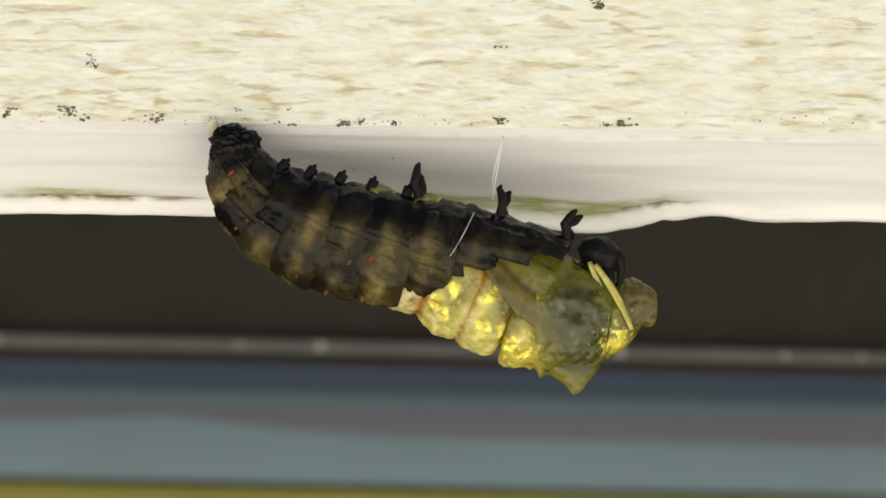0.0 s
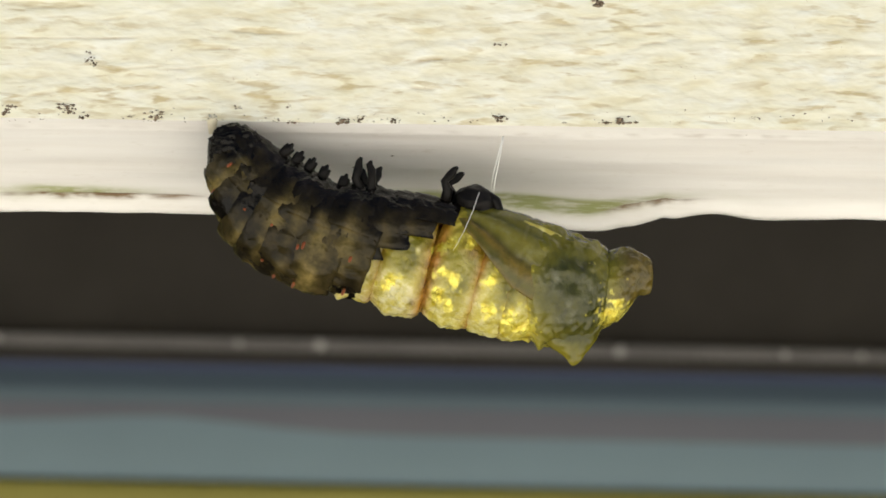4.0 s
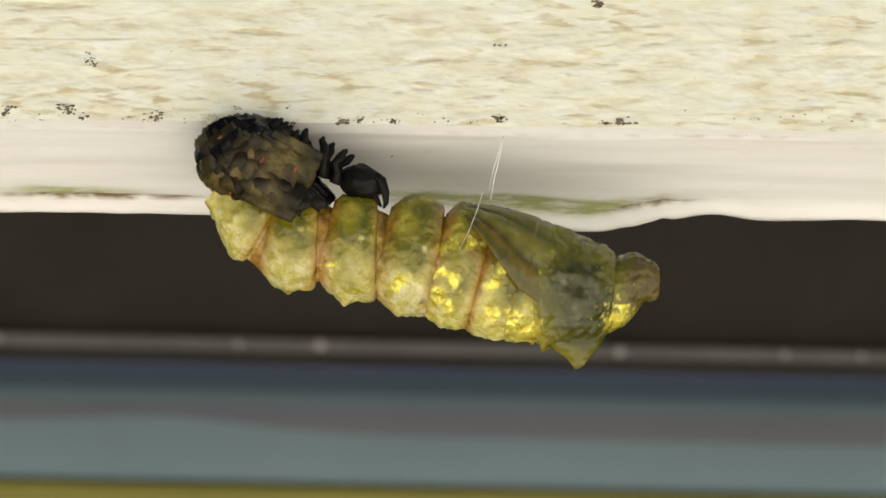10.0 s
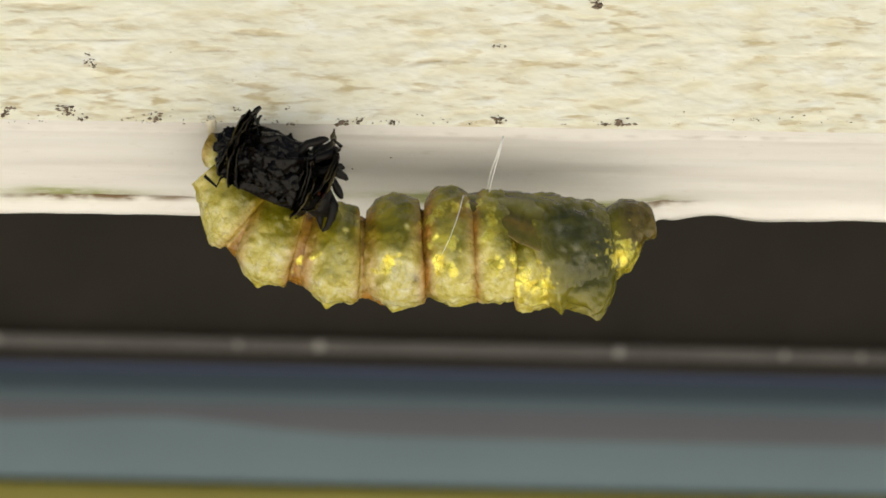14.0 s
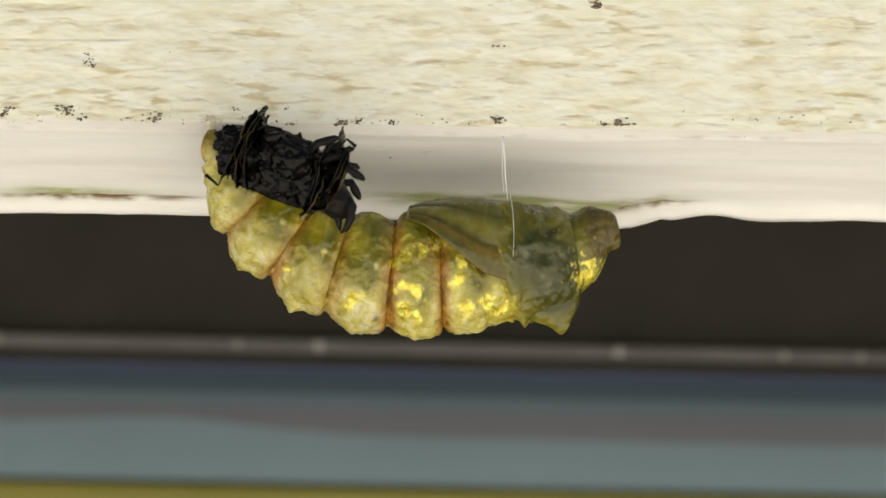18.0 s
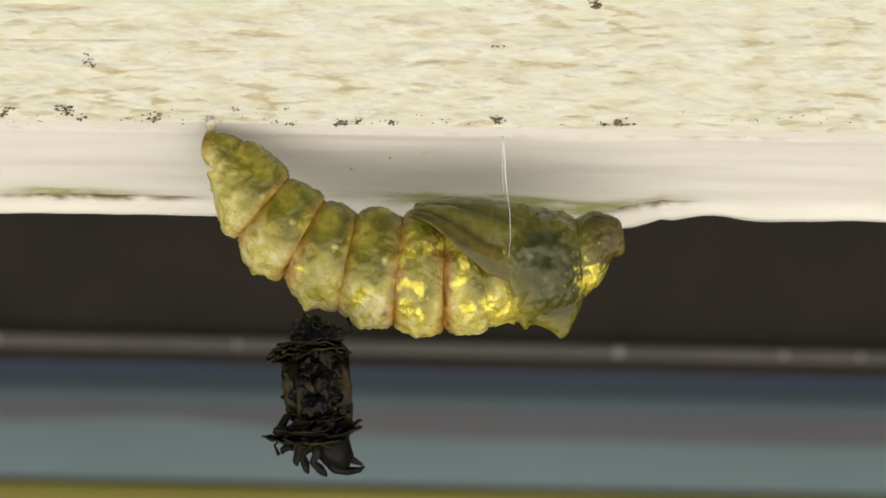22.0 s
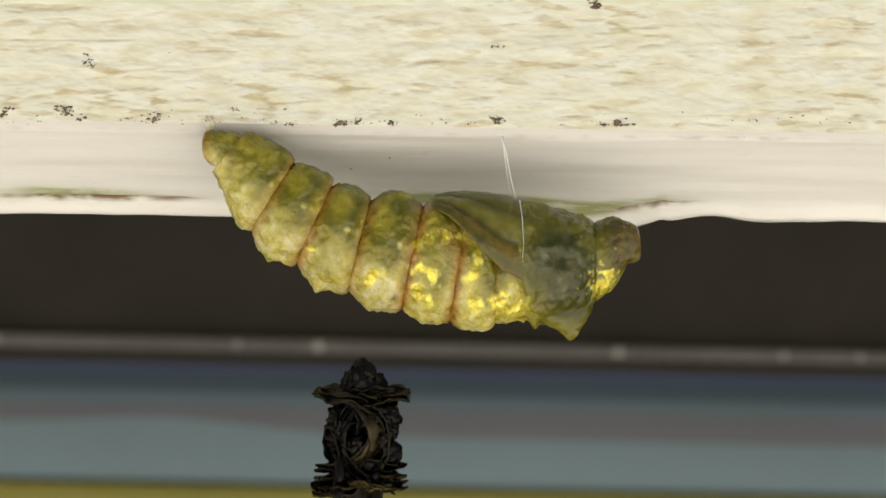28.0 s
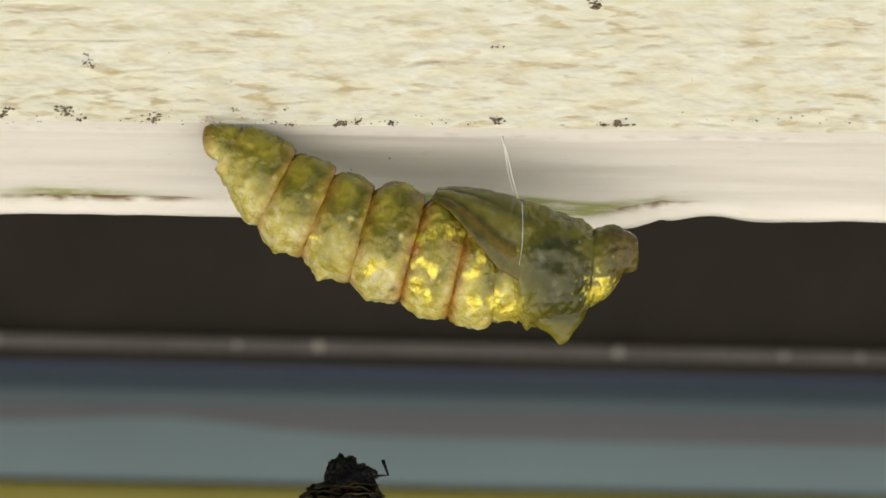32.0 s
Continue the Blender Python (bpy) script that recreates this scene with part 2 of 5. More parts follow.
def build_board():
    board = thing("wall_siding", "cream painted rough sawn siding board with a white lower edge", "siding", Matrix(), kind="structure")
    nx, nz, half = 620, 130, 0.031
    verts, worn, faces = [], [], []
    for i in range(nx + 1):
        x = -half + 2 * half * i / nx
        for j in range(nz + 1):
            z = 0.0105 * j / nz
            h, p = face_relief(x, z)
            fade = min(1, j / 6)
            verts.append((x, -h * fade, EDGE + z)), worn.append(p * fade)
    for i in range(nx):
        for j in range(nz):
            a = i * (nz + 1) + j
            faces.append((a, a + nz + 1, a + nz + 2, a + 1))
    part("board_face", mesh_of("board_face", verts, faces, SIDING, {"worn": worn}), board, "rough cream paint over wood fibres")
    # the lower edge face, sloping back and down to an uneven arris
    ny = 60
    verts, algae, crack, faces = [], [], [], []
    for i in range(nx + 1):
        x = -half + 2 * half * i / nx
        u = x / S / 0.985 + 784
        right = min(1, max(0, (u - 1080) / 70))
        back = 0.0110 - 0.0003 * min(1, max(0, (800 - u) / 200)) - 0.00068 * right * right * (3 - 2 * right) - 0.00035 * bell((u - 1305) / 40) - 0.0002 * min(1, max(0, (u - 1400) / 150)) + 0.0010 * bell((u - 1060) / 110) - 0.0004 * bell((u - 1262) / 45) - 0.0003 * bell((u - 1190) / 14) + 0.0003 * bell((u - 1140) / 20) + 0.00012 * noise.noise(Vector((x * 400, 0, 0)))
        for j in range(ny + 1):
            f = j / ny
            y = back * f
            lap = 0.00008 * noise.noise(Vector((x * 90, y * 900, 2))) * min(1, 4 * f)
            ridge = 0.00005 * bell((f - 0.10) / 0.03) + 0.00045 * bell((f - 0.90) / 0.06)
            groove = bell((f - 0.80 - 0.02 * noise.noise(Vector((x * 200, 0, 9)))) / 0.017)
            here = max(bell((u - 150) / 90), bell((u - 280) / 40) * 0.7, bell((u - 1165) / 60))
            n1 = 0.25 + 1.5 * noise.noise(Vector((x * 900, y * 1500, 4)))
            scratch = bell((f - 0.075 - 0.012 * noise.noise(Vector((x * 120, 0, 3)))) / 0.012) * (0.2 + 0.5 * bell((u - 1300) / 190)) * max(0, n1)
            crack.append(min(1, max(0, groove * (2.4 * here + 0.8 * bell((u - 100) / 140)) * (0.6 + 1.1 * n1), scratch)))
            algae.append(min(0.92, max(0, bell((f - 0.755) / 0.055) * (2.8 * bell((u - 900) / 230) + 1.3 * bell((u - 90) / 130)) * (0.75 + 0.7 * noise.noise(Vector((x * 260, y * 900, 6)))))))
            z = EDGE - SLOPE * y + lap - ridge + 0.0004 * groove * here
            if j == ny:
                z += 0.0003
            verts.append((x, y, z))
        verts.append((x, back + 0.0004, EDGE + 0.012)), algae.append(0), crack.append(0)
    m = ny + 2
    for i in range(nx):
        for j in range(m - 1):
            a = i * m + j
            faces.append((a, a + 1, a + m + 1, a + m))
    part("board_edge", mesh_of("board_edge", verts, faces, TRIM, {"algae": algae, "crack": crack}), board, "white painted lower edge with green algae streaks and cracks")
    # the rest of the wall, plain
    for x0, x1, z0, z1 in ((-2.5, 2.5, EDGE + 0.0105, 2.7), (-2.5, -half, EDGE, EDGE + 0.0105), (half, 2.5, EDGE, EDGE + 0.0105)):
        part("board_panel", box_mesh("board_panel", x0, x1, 0.0003, 0.012, z0, z1, SIDING), board)
    for x0, x1 in ((-2.5, -half), (half, 2.5)):
        me = mesh_of("board_edge", [(x0, 0.0004, EDGE), (x1, 0.0004, EDGE), (x1, 0.0110, EDGE - 0.0033), (x0, 0.0110, EDGE - 0.0033), (x0, 0.0115, EDGE + 0.01), (x1, 0.0115, EDGE + 0.01)],
                     [(0, 3, 2, 1), (3, 4, 5, 2), (0, 1, 5, 4)], TRIM, None, False)
        part("board_edge", me, board)
    return board


def build_surroundings():
    tagged(new("ground", box_mesh("ground", -400, 400, -400, 400, -0.2, 0, LAWN)), "dark green lawn", "ground", kind="structure")
    # added out of view: a pale slab that bounces sunlight up at the board
    tagged(new("pavement", box_mesh("pavement", -20, 20, -26, -0.25, -0.1, 0.03, BOUNCE_CONCRETE, 0.01)), "unseen pale concrete slab added to bounce sunlight up at the board", "pavement", kind="structure")
    # recess under the board: dark frame head, grey bead with rivets, made-up bands, sill
    y = 0.19
    frame_ob = thing("window_1", "dark bronze window frame with a grey bead", "window", pose(0, y, EDGE, 0, LEAN_HERE, 0), kind="structure")
    zb = 0.1069 - 0.0743 - 0.0009
    part("frame_head", box_mesh("frame_head", -2.4, 2.4, 0, 0.002, zb + 0.0002, 0.6, BRONZE, 0.0004), frame_ob)
    part("bead", box_mesh("bead", -2.4, 2.4, -0.002, 0.002, zb - 0.0011, zb + 0.0002, BEAD, 0.0004), frame_ob, "grey glazing bead")
    part("frame_lip", box_mesh("frame_lip", -2.4, 2.4, -0.001, 0.003, zb - 0.0018, zb - 0.0011, BRONZE, 0.0002), frame_ob)
    for u in (2, 425, 568, 1095, 1385, 1520):
        bm = bmesh.new()
        bmesh.ops.create_uvsphere(bm, u_segments=10, v_segments=6, radius=0.00055)
        for v in bm.verts:
            v.co *= 1.0 if u in (568, 1095) else 0.65
            v.co = Vector(((u - 784) * 1.74 * S + v.co.x, -0.0022 + v.co.y * 0.5, zb - 0.0006 + v.co.z))
        me = bpy.data.meshes.new("rivet")
        bm.to_mesh(me), bm.free()
        me.materials.append(RIVET)
        part("rivet", me, frame_ob, "pale shiny rivet head")
    # made-up slats behind: typed blue greys stand in for stripes reflected in the pane
    yb = 0.012
    blind = thing("pane_bands", "blue grey bands standing in for reflections in the window pane", "blind", pose(0, y + yb, EDGE, 0, LEAN_HERE, 0))
    zs = lambda v: (EYE.z + (y + yb - EYE.y) * tan(radians(TILT) + atan2((441 - v) * S, NEAR)) - EDGE)
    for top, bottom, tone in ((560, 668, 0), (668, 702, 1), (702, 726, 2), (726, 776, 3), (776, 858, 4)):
        z1, z0 = zs(top), zs(bottom)
        rows = []
        for i in range(41):
            x = -0.12 + 0.24 * i / 40
            u = x / (1.86 * S) + 784
            lift = 0.0018 * bell((u - 300) / 210) + 0.0009 * bell((u + 60) / 160) if tone == 4 else 0
            rows.append([(x, -0.0001 * tone, z0), (x, -0.0001 * tone - 0.00005, (z0 + z1 + lift) / 2), (x, -0.0001 * tone, z1 + lift), (x, 0.0012 + -0.0001 * tone, z1 + lift), (x, 0.0012 + -0.0001 * tone, z0)])
        v, f = lattice(rows)
        part("tone_band", mesh_of("tone_band", v, f, BAND_TONES[tone], None, False), blind)
    sill = tagged(new("window_sill", box_mesh("window_sill", -0.5, 0.5, 0.0, 0.02, zs(862) - 0.05, zs(862), OLIVE, 0.001)), "olive brown painted window sill", "sill", kind="structure")
    sill.matrix_world = pose(0, y + yb, EDGE, 0, LEAN_HERE, 0)
    part("back_wall", box_mesh("back_wall", -2.4, 2.4, 0.05, 0.08, -EDGE, 1.2, BRONZE), frame_ob)
    part("back_wall", box_mesh("back_wall", -2.4, 2.4, 0.055, 0.09, -EDGE, -0.05, BRONZE), frame_ob)


LEAN_HERE = 0.3
RIVET = plain("rivet_metal", (0.36, 0.345, 0.34), 0.3, 0.3, 0.1, 300)
# tones of the reflected stripes, set as flat colours
BAND_TONES = [plain("band_tone_paint", c, 0.5, 0, 0.06, 30) for c in ((0.060, 0.073, 0.130), (0.049, 0.070, 0.092), (0.100, 0.136, 0.162), (0.123, 0.126, 0.147), (0.155, 0.212, 0.246))]


def build_dirt():
    """Specks of grit and mould along the board's arris and on its face."""
    rnd = random.Random(4)
    verts, faces = [], []
    spots = [(10, 196, 5), (16, 191, 4), (112, 191, 6), (122, 198, 5), (145, 207, 4), (231, 208, 3), (270, 206, 6), (423, 192, 3), (512, 192, 3), (487, 215, 3), (520, 219, 4),
             (610, 217, 5), (637, 213, 4), (698, 213, 4), (835, 218, 3), (888, 211, 5), (878, 209, 4), (1000, 221, 3), (1072, 223, 4), (1100, 218, 6), (1345, 213, 3), (1321, 240, 3),
             (1062, 4, 6), (885, 80, 4), (160, 108, 4), (693, 277, 3), (625, 297, 3), (165, 118, 3), (158, 95, 3)]
    spots += [(rnd.uniform(0, 1568), 219 - abs(rnd.gauss(0, 9)), 1.5) for _ in range(70)]
    for x, y, r in spots:
        for _ in range(16 if r > 3 else 7 if r > 2 else 2):
            c = ray_face(x + rnd.gauss(0, r * 1.3), min(y + rnd.gauss(0, r * 0.8), 219)) + Vector((0, -0.00006, 0))
            if y > 230:
                c = ray_down(x, y)
            n = len(verts)
            k = r * S * rnd.choice((0.14, 0.25, 0.4, 0.6)) * (1.3 if r < 2 else 1)
            for d in ((1, 0, 0), (-1, 0, 0), (0, 1, 0), (0, -1, 0), (0, 0, 1), (0, 0, -1)):
                verts.append(c + Vector((d[0] * 1.5, d[1] * 0.5, d[2])) * k * rnd.uniform(0.3, 1.6))
            faces += [(n + a, n + b, n + e) for a, b, e in ((0, 2, 4), (2, 1, 4), (1, 3, 4), (3, 0, 4), (2, 0, 5), (1, 2, 5), (3, 1, 5), (0, 3, 5))]
    tagged(new("dirt_specks", mesh_of("dirt_specks", verts, faces, SPECK)), "dark specks of grit along the painted board edge", "dirt", kind="stuff")


# ---- the pupa, in rigid pieces ----
# Its resting shape on the sheet: the joints from the tail to the wing base, and the pose that each piece has there.
REST = [(372, 258), (422, 296), (483, 348), (563, 388), (640, 424), (728, 448), (812, 463), (883, 468)]
REST_HORN, REST_HEAD = (1008, 602), (1133, 450)
# marks on the resting pupa: tail, knob, back and belly ends of six seams, wing root, horn, neck, crown; and the marks that hold each piece
MARKS = [(377, 233), (368, 279), (465, 404), (531, 288), (533, 456), (594, 323), (619, 503), (654, 345), (713, 542), (761, 362), (796, 570), (831, 424), (869, 576), (882, 474), (937, 564), (1009, 602), (1055, 532), (1132, 409)]
HOLDS = [[(0, 1), (1, 1), (2, 0.15), (3, 0.15)], [(0, 0.15), (1, 0.15), (2, 1), (3, 1)]] + [[(k, 1) for k in range(2 * i - 2, 2 * i + 2)] for i in range(2, 7)] + [[(9, 0.7), (13, 0.5), (14, 1), (15, 1), (16, 0.7), (17, 0.8)]]


def frame_of(a, b, depth=0.0, roll=0.0):
    """A pose on the sheet at a, turned so that x runs towards b."""
    return pose((a[0] - 784) * S, (441 - a[1]) * S, depth, 0, 0, degrees(atan2(a[1] - b[1], b[0] - a[0]))) @ pose(0, 0, 0, roll)


def thorax_frame(horn, head, depth=0.0, roll=0.0):
    """The wing piece's pose from the tip of its horn and the end of its head."""
    turn = atan2(head[1] - horn[1], head[0] - horn[0]) - atan2(REST_HEAD[1] - REST_HORN[1], REST_HEAD[0] - REST_HORN[0])
    mid = ((horn[0] + head[0]) / 2, (horn[1] + head[1]) / 2)
    rest = ((REST_HORN[0] + REST_HEAD[0]) / 2, (REST_HORN[1] + REST_HEAD[1]) / 2)
    dx, dy = REST[7][0] - rest[0], REST[7][1] - rest[1]
    base = (mid[0] + dx * cos(turn) - dy * sin(turn), mid[1] + dx * sin(turn) + dy * cos(turn))
    return base, pose((base[0] - 784) * S, (441 - base[1]) * S, depth, 0, 0, -degrees(turn)) @ pose(0, 0, 0, roll)


GILT = [(890, 536, 22, 20), (915, 545, 20, 15), (875, 530, 10, 12), (838, 540, 13, 18), (836, 486, 10, 14), (848, 452, 11, 16), (742, 432, 7, 10), (762, 421, 8, 7), (750, 474, 16, 10), (768, 484, 12, 10), (740, 516, 12, 14), (756, 528, 8, 10),
        (790, 420, 12, 8), (668, 485, 20, 8), (655, 492, 8, 7), (1070, 505, 22, 22), (1082, 522, 14, 12), (560, 436, 8, 5), (818, 412, 14, 8)]
FLECKS = [(786, 550, 4, 5), (487, 326, 5, 5), (546, 362, 6, 5), (622, 402, 6, 5), (712, 432, 5, 8)]


def pupa_marks(x, y, z, f, seam):
    """Where the pupa is pale, gilt, bluish, tan or dark, by the place on the resting sheet and the fraction f from belly to back."""
    w = noise.noise(Vector((x * 0.02, y * 0.02, z * 0.02)))
    w2 = noise.noise(Vector((x * 0.07, y * 0.07, z * 0.07 + 9)))
    w3 = noise.noise(Vector((x * 0.16, y * 0.16, z * 0.16 + 4)))
    gold = max(bell(hypot((x - gx) / rx / 1.5, (y - gy) / ry / 1.5)) for gx, gy, rx, ry in GILT)
    gold = min(1, max(0, (gold - 0.52 + 0.6 * w2 + 0.5 * w3) * 3.0))
    body = 1 if x < 905 else max(0, 1 - (x - 905) / 45)
    pale = min(1, max(0, (f - 0.46 + 0.3 * w) * 2.6)) * body + 0.3 * (1 - body) * max(0, f - 0.45)
    pale = max(pale, (0.7 + 0.6 * w2) * max(bell(hypot((x - px) / rx, (y - py) / ry) ** 2) for px, py, rx, ry in FLECKS))
    blue = min(1, max(0, (f - 0.66 + 0.35 * w + 0.2 * w2) * 3)) * (0.6 if 440 < x < 720 else 0.2 * body)
    tan = min(1, max(0, 1.1 * seam * (0.85 + 0.5 * w), 0.55 * bell((x - 366) / 12), 0.7 * bell(hypot(x - 806, y - 425) / 22)))
    dark = bell(hypot(x - 702, y - 522) / 6) if z > 0 else 0.0
    if x > 890:
        # thorax: slight bluish film, with reflections painted in as pale spots
        bloom_glint = max(bell(hypot((x - 962) / 26, (y - 462) / 20) ** 2), bell(hypot((x - 985) / 24, (y - 512) / 24) ** 2), 0.7 * bell(hypot((x - 1015) / 14, (y - 470) / 26) ** 2))
        blue = max(0.3 * blue, 0.25 * bloom_glint * (0.5 + 0.9 * w2))
        dark = min(1, max(0, (1.0 * min(1, 1.5 * bell(hypot((x - 985) / 76, (y - 495) / 84) ** 2)) + 0.3 * w2))) * (1 - gold) * 0.95 * min(1, max(0, (x - 890 - 0.5 * max(0, y - 480)) / 70))
        if x > 1056:
            dark = min(0.92, 0.92 * min(1, max(0, (x - 1062) / 30)) * min(1, max(0, (500 - y) / 30)) + 0.2 * w2 + 0.25 * bell((y - 478) / 8))
            tan = max(tan, 0.18 * dark)
        dark = max(0, dark * (1 - 0.7 * min(1, max(0, (y - 560) / 20))))
    return pale, gold, blue, tan, dark, min(1, max(0, (x - 915) / 40)) * 0.8


def pupa_piece(name, stations, local, wide=0.82, fine=0.5, around=160, along=14, seams=(0.0, 0.0), warts=(), tongue=False, swell=4.4):
    """A lofted piece: stations are pairs of a belly and a back point on the resting sheet; it is carried into the space of its joint."""
    core = len(stations) - 1
    if tongue:
        # a narrower fold of seam skin that the next piece covers
        p, q = stations[-2], stations[-1]
        ax, ay = (q[0] + q[2]) / 2 - (p[0] + p[2]) / 2, (q[1] + q[3]) / 2 - (p[1] + p[3]) / 2
        n = hypot(ax, ay)
        cx, cy, hx, hy = (q[0] + q[2]) / 2, (q[1] + q[3]) / 2, (q[0] - q[2]) / 2, (q[1] - q[3]) / 2
        stations = stations + [(cx + ax / n * r + hx * k, cy + ay / n * r + hy * k, cx + ax / n * r - hx * k, cy + ay / n * r - hy * k) for r, k in ((14, 0.97), (46, 0.93))]
    steps = (len(stations) - 1) * along
    inv = local.inverted()
    rings, marks = [], {k: [] for k in ("pale", "gold", "blue", "pink", "dark", "calm")}
    for i in range(steps + 1):
        g = i / steps
        # smooth run through the stations
        q = g * (len(stations) - 1)
        k = min(int(q), len(stations) - 2)
        t = q - k
        p = [stations[min(max(k + d, 0), len(stations) - 1)] for d in (-1, 0, 1, 2)]
        c = [0.5 * (2 * b + (c1 - a) * t + (2 * a - 5 * b + 4 * c1 - d) * t * t + (3 * b - a - 3 * c1 + d) * t ** 3) for a, b, c1, d in zip(*p)]
        cx, cy, hx, hy = (c[0] + c[2]) / 2, (c[1] + c[3]) / 2, (c[0] - c[2]) / 2, (c[1] - c[3]) / 2
        if tongue:
            pinch = 1.04 - 0.105 * bell(q / 0.8) - 0.11 * bell(min(0, q - core) / 0.75)
            hx, hy = hx * pinch, hy * pinch
        depth = wide * hypot(hx, hy)
        seam = max(seams[0] * bell(max(0, q - 0.55) / 0.55), seams[1] * bell(min(0, q - core + 0.55) / 0.8))
        seam = max(seam, min(1, (q - core) * 3)) if tongue and q > core else seam
        ring = []
        for j in range(around):
            a = 2 * pi * j / around
            ca, sa = cos(a), sin(a)
            x, y, z = cx + hx * ca, cy + hy * ca, depth * sa
            lump = swell * noise.noise(Vector((x * 0.035, y * 0.035, z * 0.035))) + 3.2 * noise.noise(Vector((x * 0.09, y * 0.09, z * 0.09))) + 1.1 * abs(noise.noise(Vector((x * 0.13, y * 0.13, z * 0.13)))) * 2 - 1.0 + 0.7 * noise.noise(Vector((x * 0.28, y * 0.28, z * 0.28)))
            for wx, wy, size, reach in warts:
                lump += reach * bell(hypot(x - wx, y - wy) / size) * (bell((abs(z) - 26) / 18) if size > 9 else 1)
            s = 1 + fine * lump / max(12, hypot(hx, hy))
            x, y, z = cx + hx * ca * s, cy + hy * ca * s, z * s
            ring.append(inv @ Vector(((x - 784) * S, (441 - y) * S, z * S)))
            for key, v in zip(marks, pupa_marks(x, y, z, (1 - ca) / 2, seam)):
                marks[key].append(max(v, 0.6 * seams[0] * bell((q - 0.12) / 0.2)) if tongue and key == "dark" else v)
        rings.append(ring)
    verts, faces = lattice(rings)
    for key in marks:
        marks[key] += [marks[key][0], marks[key][-1]]
    return mesh_of(name, verts, faces, PUPA, marks)


def build_pupa():
    pupa = thing("chrysalis", "yellow green butterfly chrysalis with gilt patches hanging under the board", "chrysalis", SHEET @ Matrix.Translation((0, 0, 0.0014)))
    local = [frame_of(REST[i], REST[i + 1]) for i in range(7)]
    seg = []
    st = [
        [(361, 247, 361, 268), (364, 238, 364, 278), (376, 231, 370, 285), (402, 232, 386, 293), (438, 240, 394, 312), (462, 250, 402, 334)],
        [(432, 242, 388, 296), (456, 243, 396, 322), (484, 252, 412, 366), (506, 266, 428, 396), (520, 286, 450, 404), (520, 300, 462, 400)],
        [(514, 297, 452, 398), (530, 288, 458, 424), (556, 293, 478, 449), (578, 305, 502, 456), (591, 323, 530, 458), (590, 336, 540, 452)],
        [(588, 332, 532, 446), (606, 321, 542, 476), (632, 326, 566, 500), (650, 337, 592, 506), (661, 352, 617, 506), (660, 364, 627, 500)],
        [(658, 356, 614, 494), (676, 342, 632, 522), (702, 338, 654, 537), (728, 345, 682, 544), (751, 362, 708, 546), (752, 374, 716, 541)],
        [(748, 364, 702, 536), (766, 350, 718, 549), (792, 352, 744, 560), (812, 362, 772, 567), (826, 380, 794, 567), (830, 392, 802, 560)],
        [(822, 380, 789, 560), (838, 374, 804, 573), (858, 378, 830, 579), (878, 384, 856, 579), (888, 396, 872, 575), (892, 404, 880, 568)],
    ]
    warts = [(), ((432, 402, 10, 6),), ((484, 454, 10, 10),), ((566, 507, 10, 17),), ((655, 540, 10, 8),), ((745, 564, 10, 6),), ()]
    # neighbours meet with nearly equal girth
    girth = [max(hypot(q[0] - q[2], q[1] - q[3]) for q in p) for p in st]
    for i in range(7):
        for s in (0, 1, 4, 5):
            if i == 0 or (i == 6 and s > 3):
                continue
            low, high = sorted((girth[i], girth[i - 1 if s < 3 else i + 1]))
            q = st[i][s]
            k = max(1.0, (0.85 if s in (0, 5) else 0.92) * (0.7 * low + 0.3 * high) / hypot(q[0] - q[2], q[1] - q[3]))
            cx, cy = (q[0] + q[2]) / 2, (q[1] + q[3]) / 2
            st[i][s] = (cx + (q[0] - cx) * k, cy + (q[1] - cy) * k, cx + (q[2] - cx) * k, cy + (q[3] - cy) * k)
    names = ["tail_tip"] + ["abdomen_segment"] * 6
    for i in range(7):
        me = pupa_piece(names[i], st[i], local[i], 0.64, 1.0, seams=((0.1, 0.15, 0.6, 0.7, 0.6, 1.0, 1.0)[i], (0.3, 0.6, 0.75, 0.65, 1.1, 1.15, 0.6)[i]), warts=warts[i], tongue=True)
        ob = part(names[i], me, pupa)
        ob.matrix_basis = local[i]
        seg.append(ob)
    loc = thorax_frame(REST_HORN, REST_HEAD)[1]
    me = pupa_piece("thorax", [(880, 402, 922, 556), (890, 376, 930, 563), (906, 358, 944, 573), (928, 356, 956, 574), (952, 359, 970, 574), (982, 367, 992, 577), (1012, 378, 1014, 575), (1034, 387, 1034, 560), (1052, 397, 1052, 536), (1058, 414, 1056, 528)],
                    loc, 0.66, 1.0, seams=(0.3, 0), warts=((946, 574, 8, 9), (1020, 470, 26, -5), (965, 462, 24, 6), (985, 515, 22, 7), (1002, 490, 10, -5)), swell=7.0)
    thorax = part("thorax", me, pupa, "dark green thorax with bluish film and painted reflections")
    thorax.matrix_basis = loc
    seg.append(thorax)
    me = pupa_piece("hind_segment", [(886, 398, 868, 562), (892, 384, 874, 570), (900, 378, 892, 573), (906, 378, 914, 569), (912, 384, 934, 561), (916, 392, 942, 556)], loc, 0.66, 1.0, seams=(0.8, 0.3), warts=((928, 566, 7, 4),))
    part("hind_segment", me, thorax, "narrow segment with a gilt patch")
    me = pupa_piece("head", [(1040, 412, 1040, 540), (1057, 396, 1057, 534), (1073, 388, 1080, 519), (1090, 387, 1101, 492), (1107, 393, 1114, 473), (1123, 401, 1129, 467), (1132, 411, 1135, 458), (1135, 426, 1136, 444)],
                    loc, 0.6, 0.8, warts=((1080, 518, 12, 7), (1104, 476, 9, -5), (1062, 432, 8, -4)))
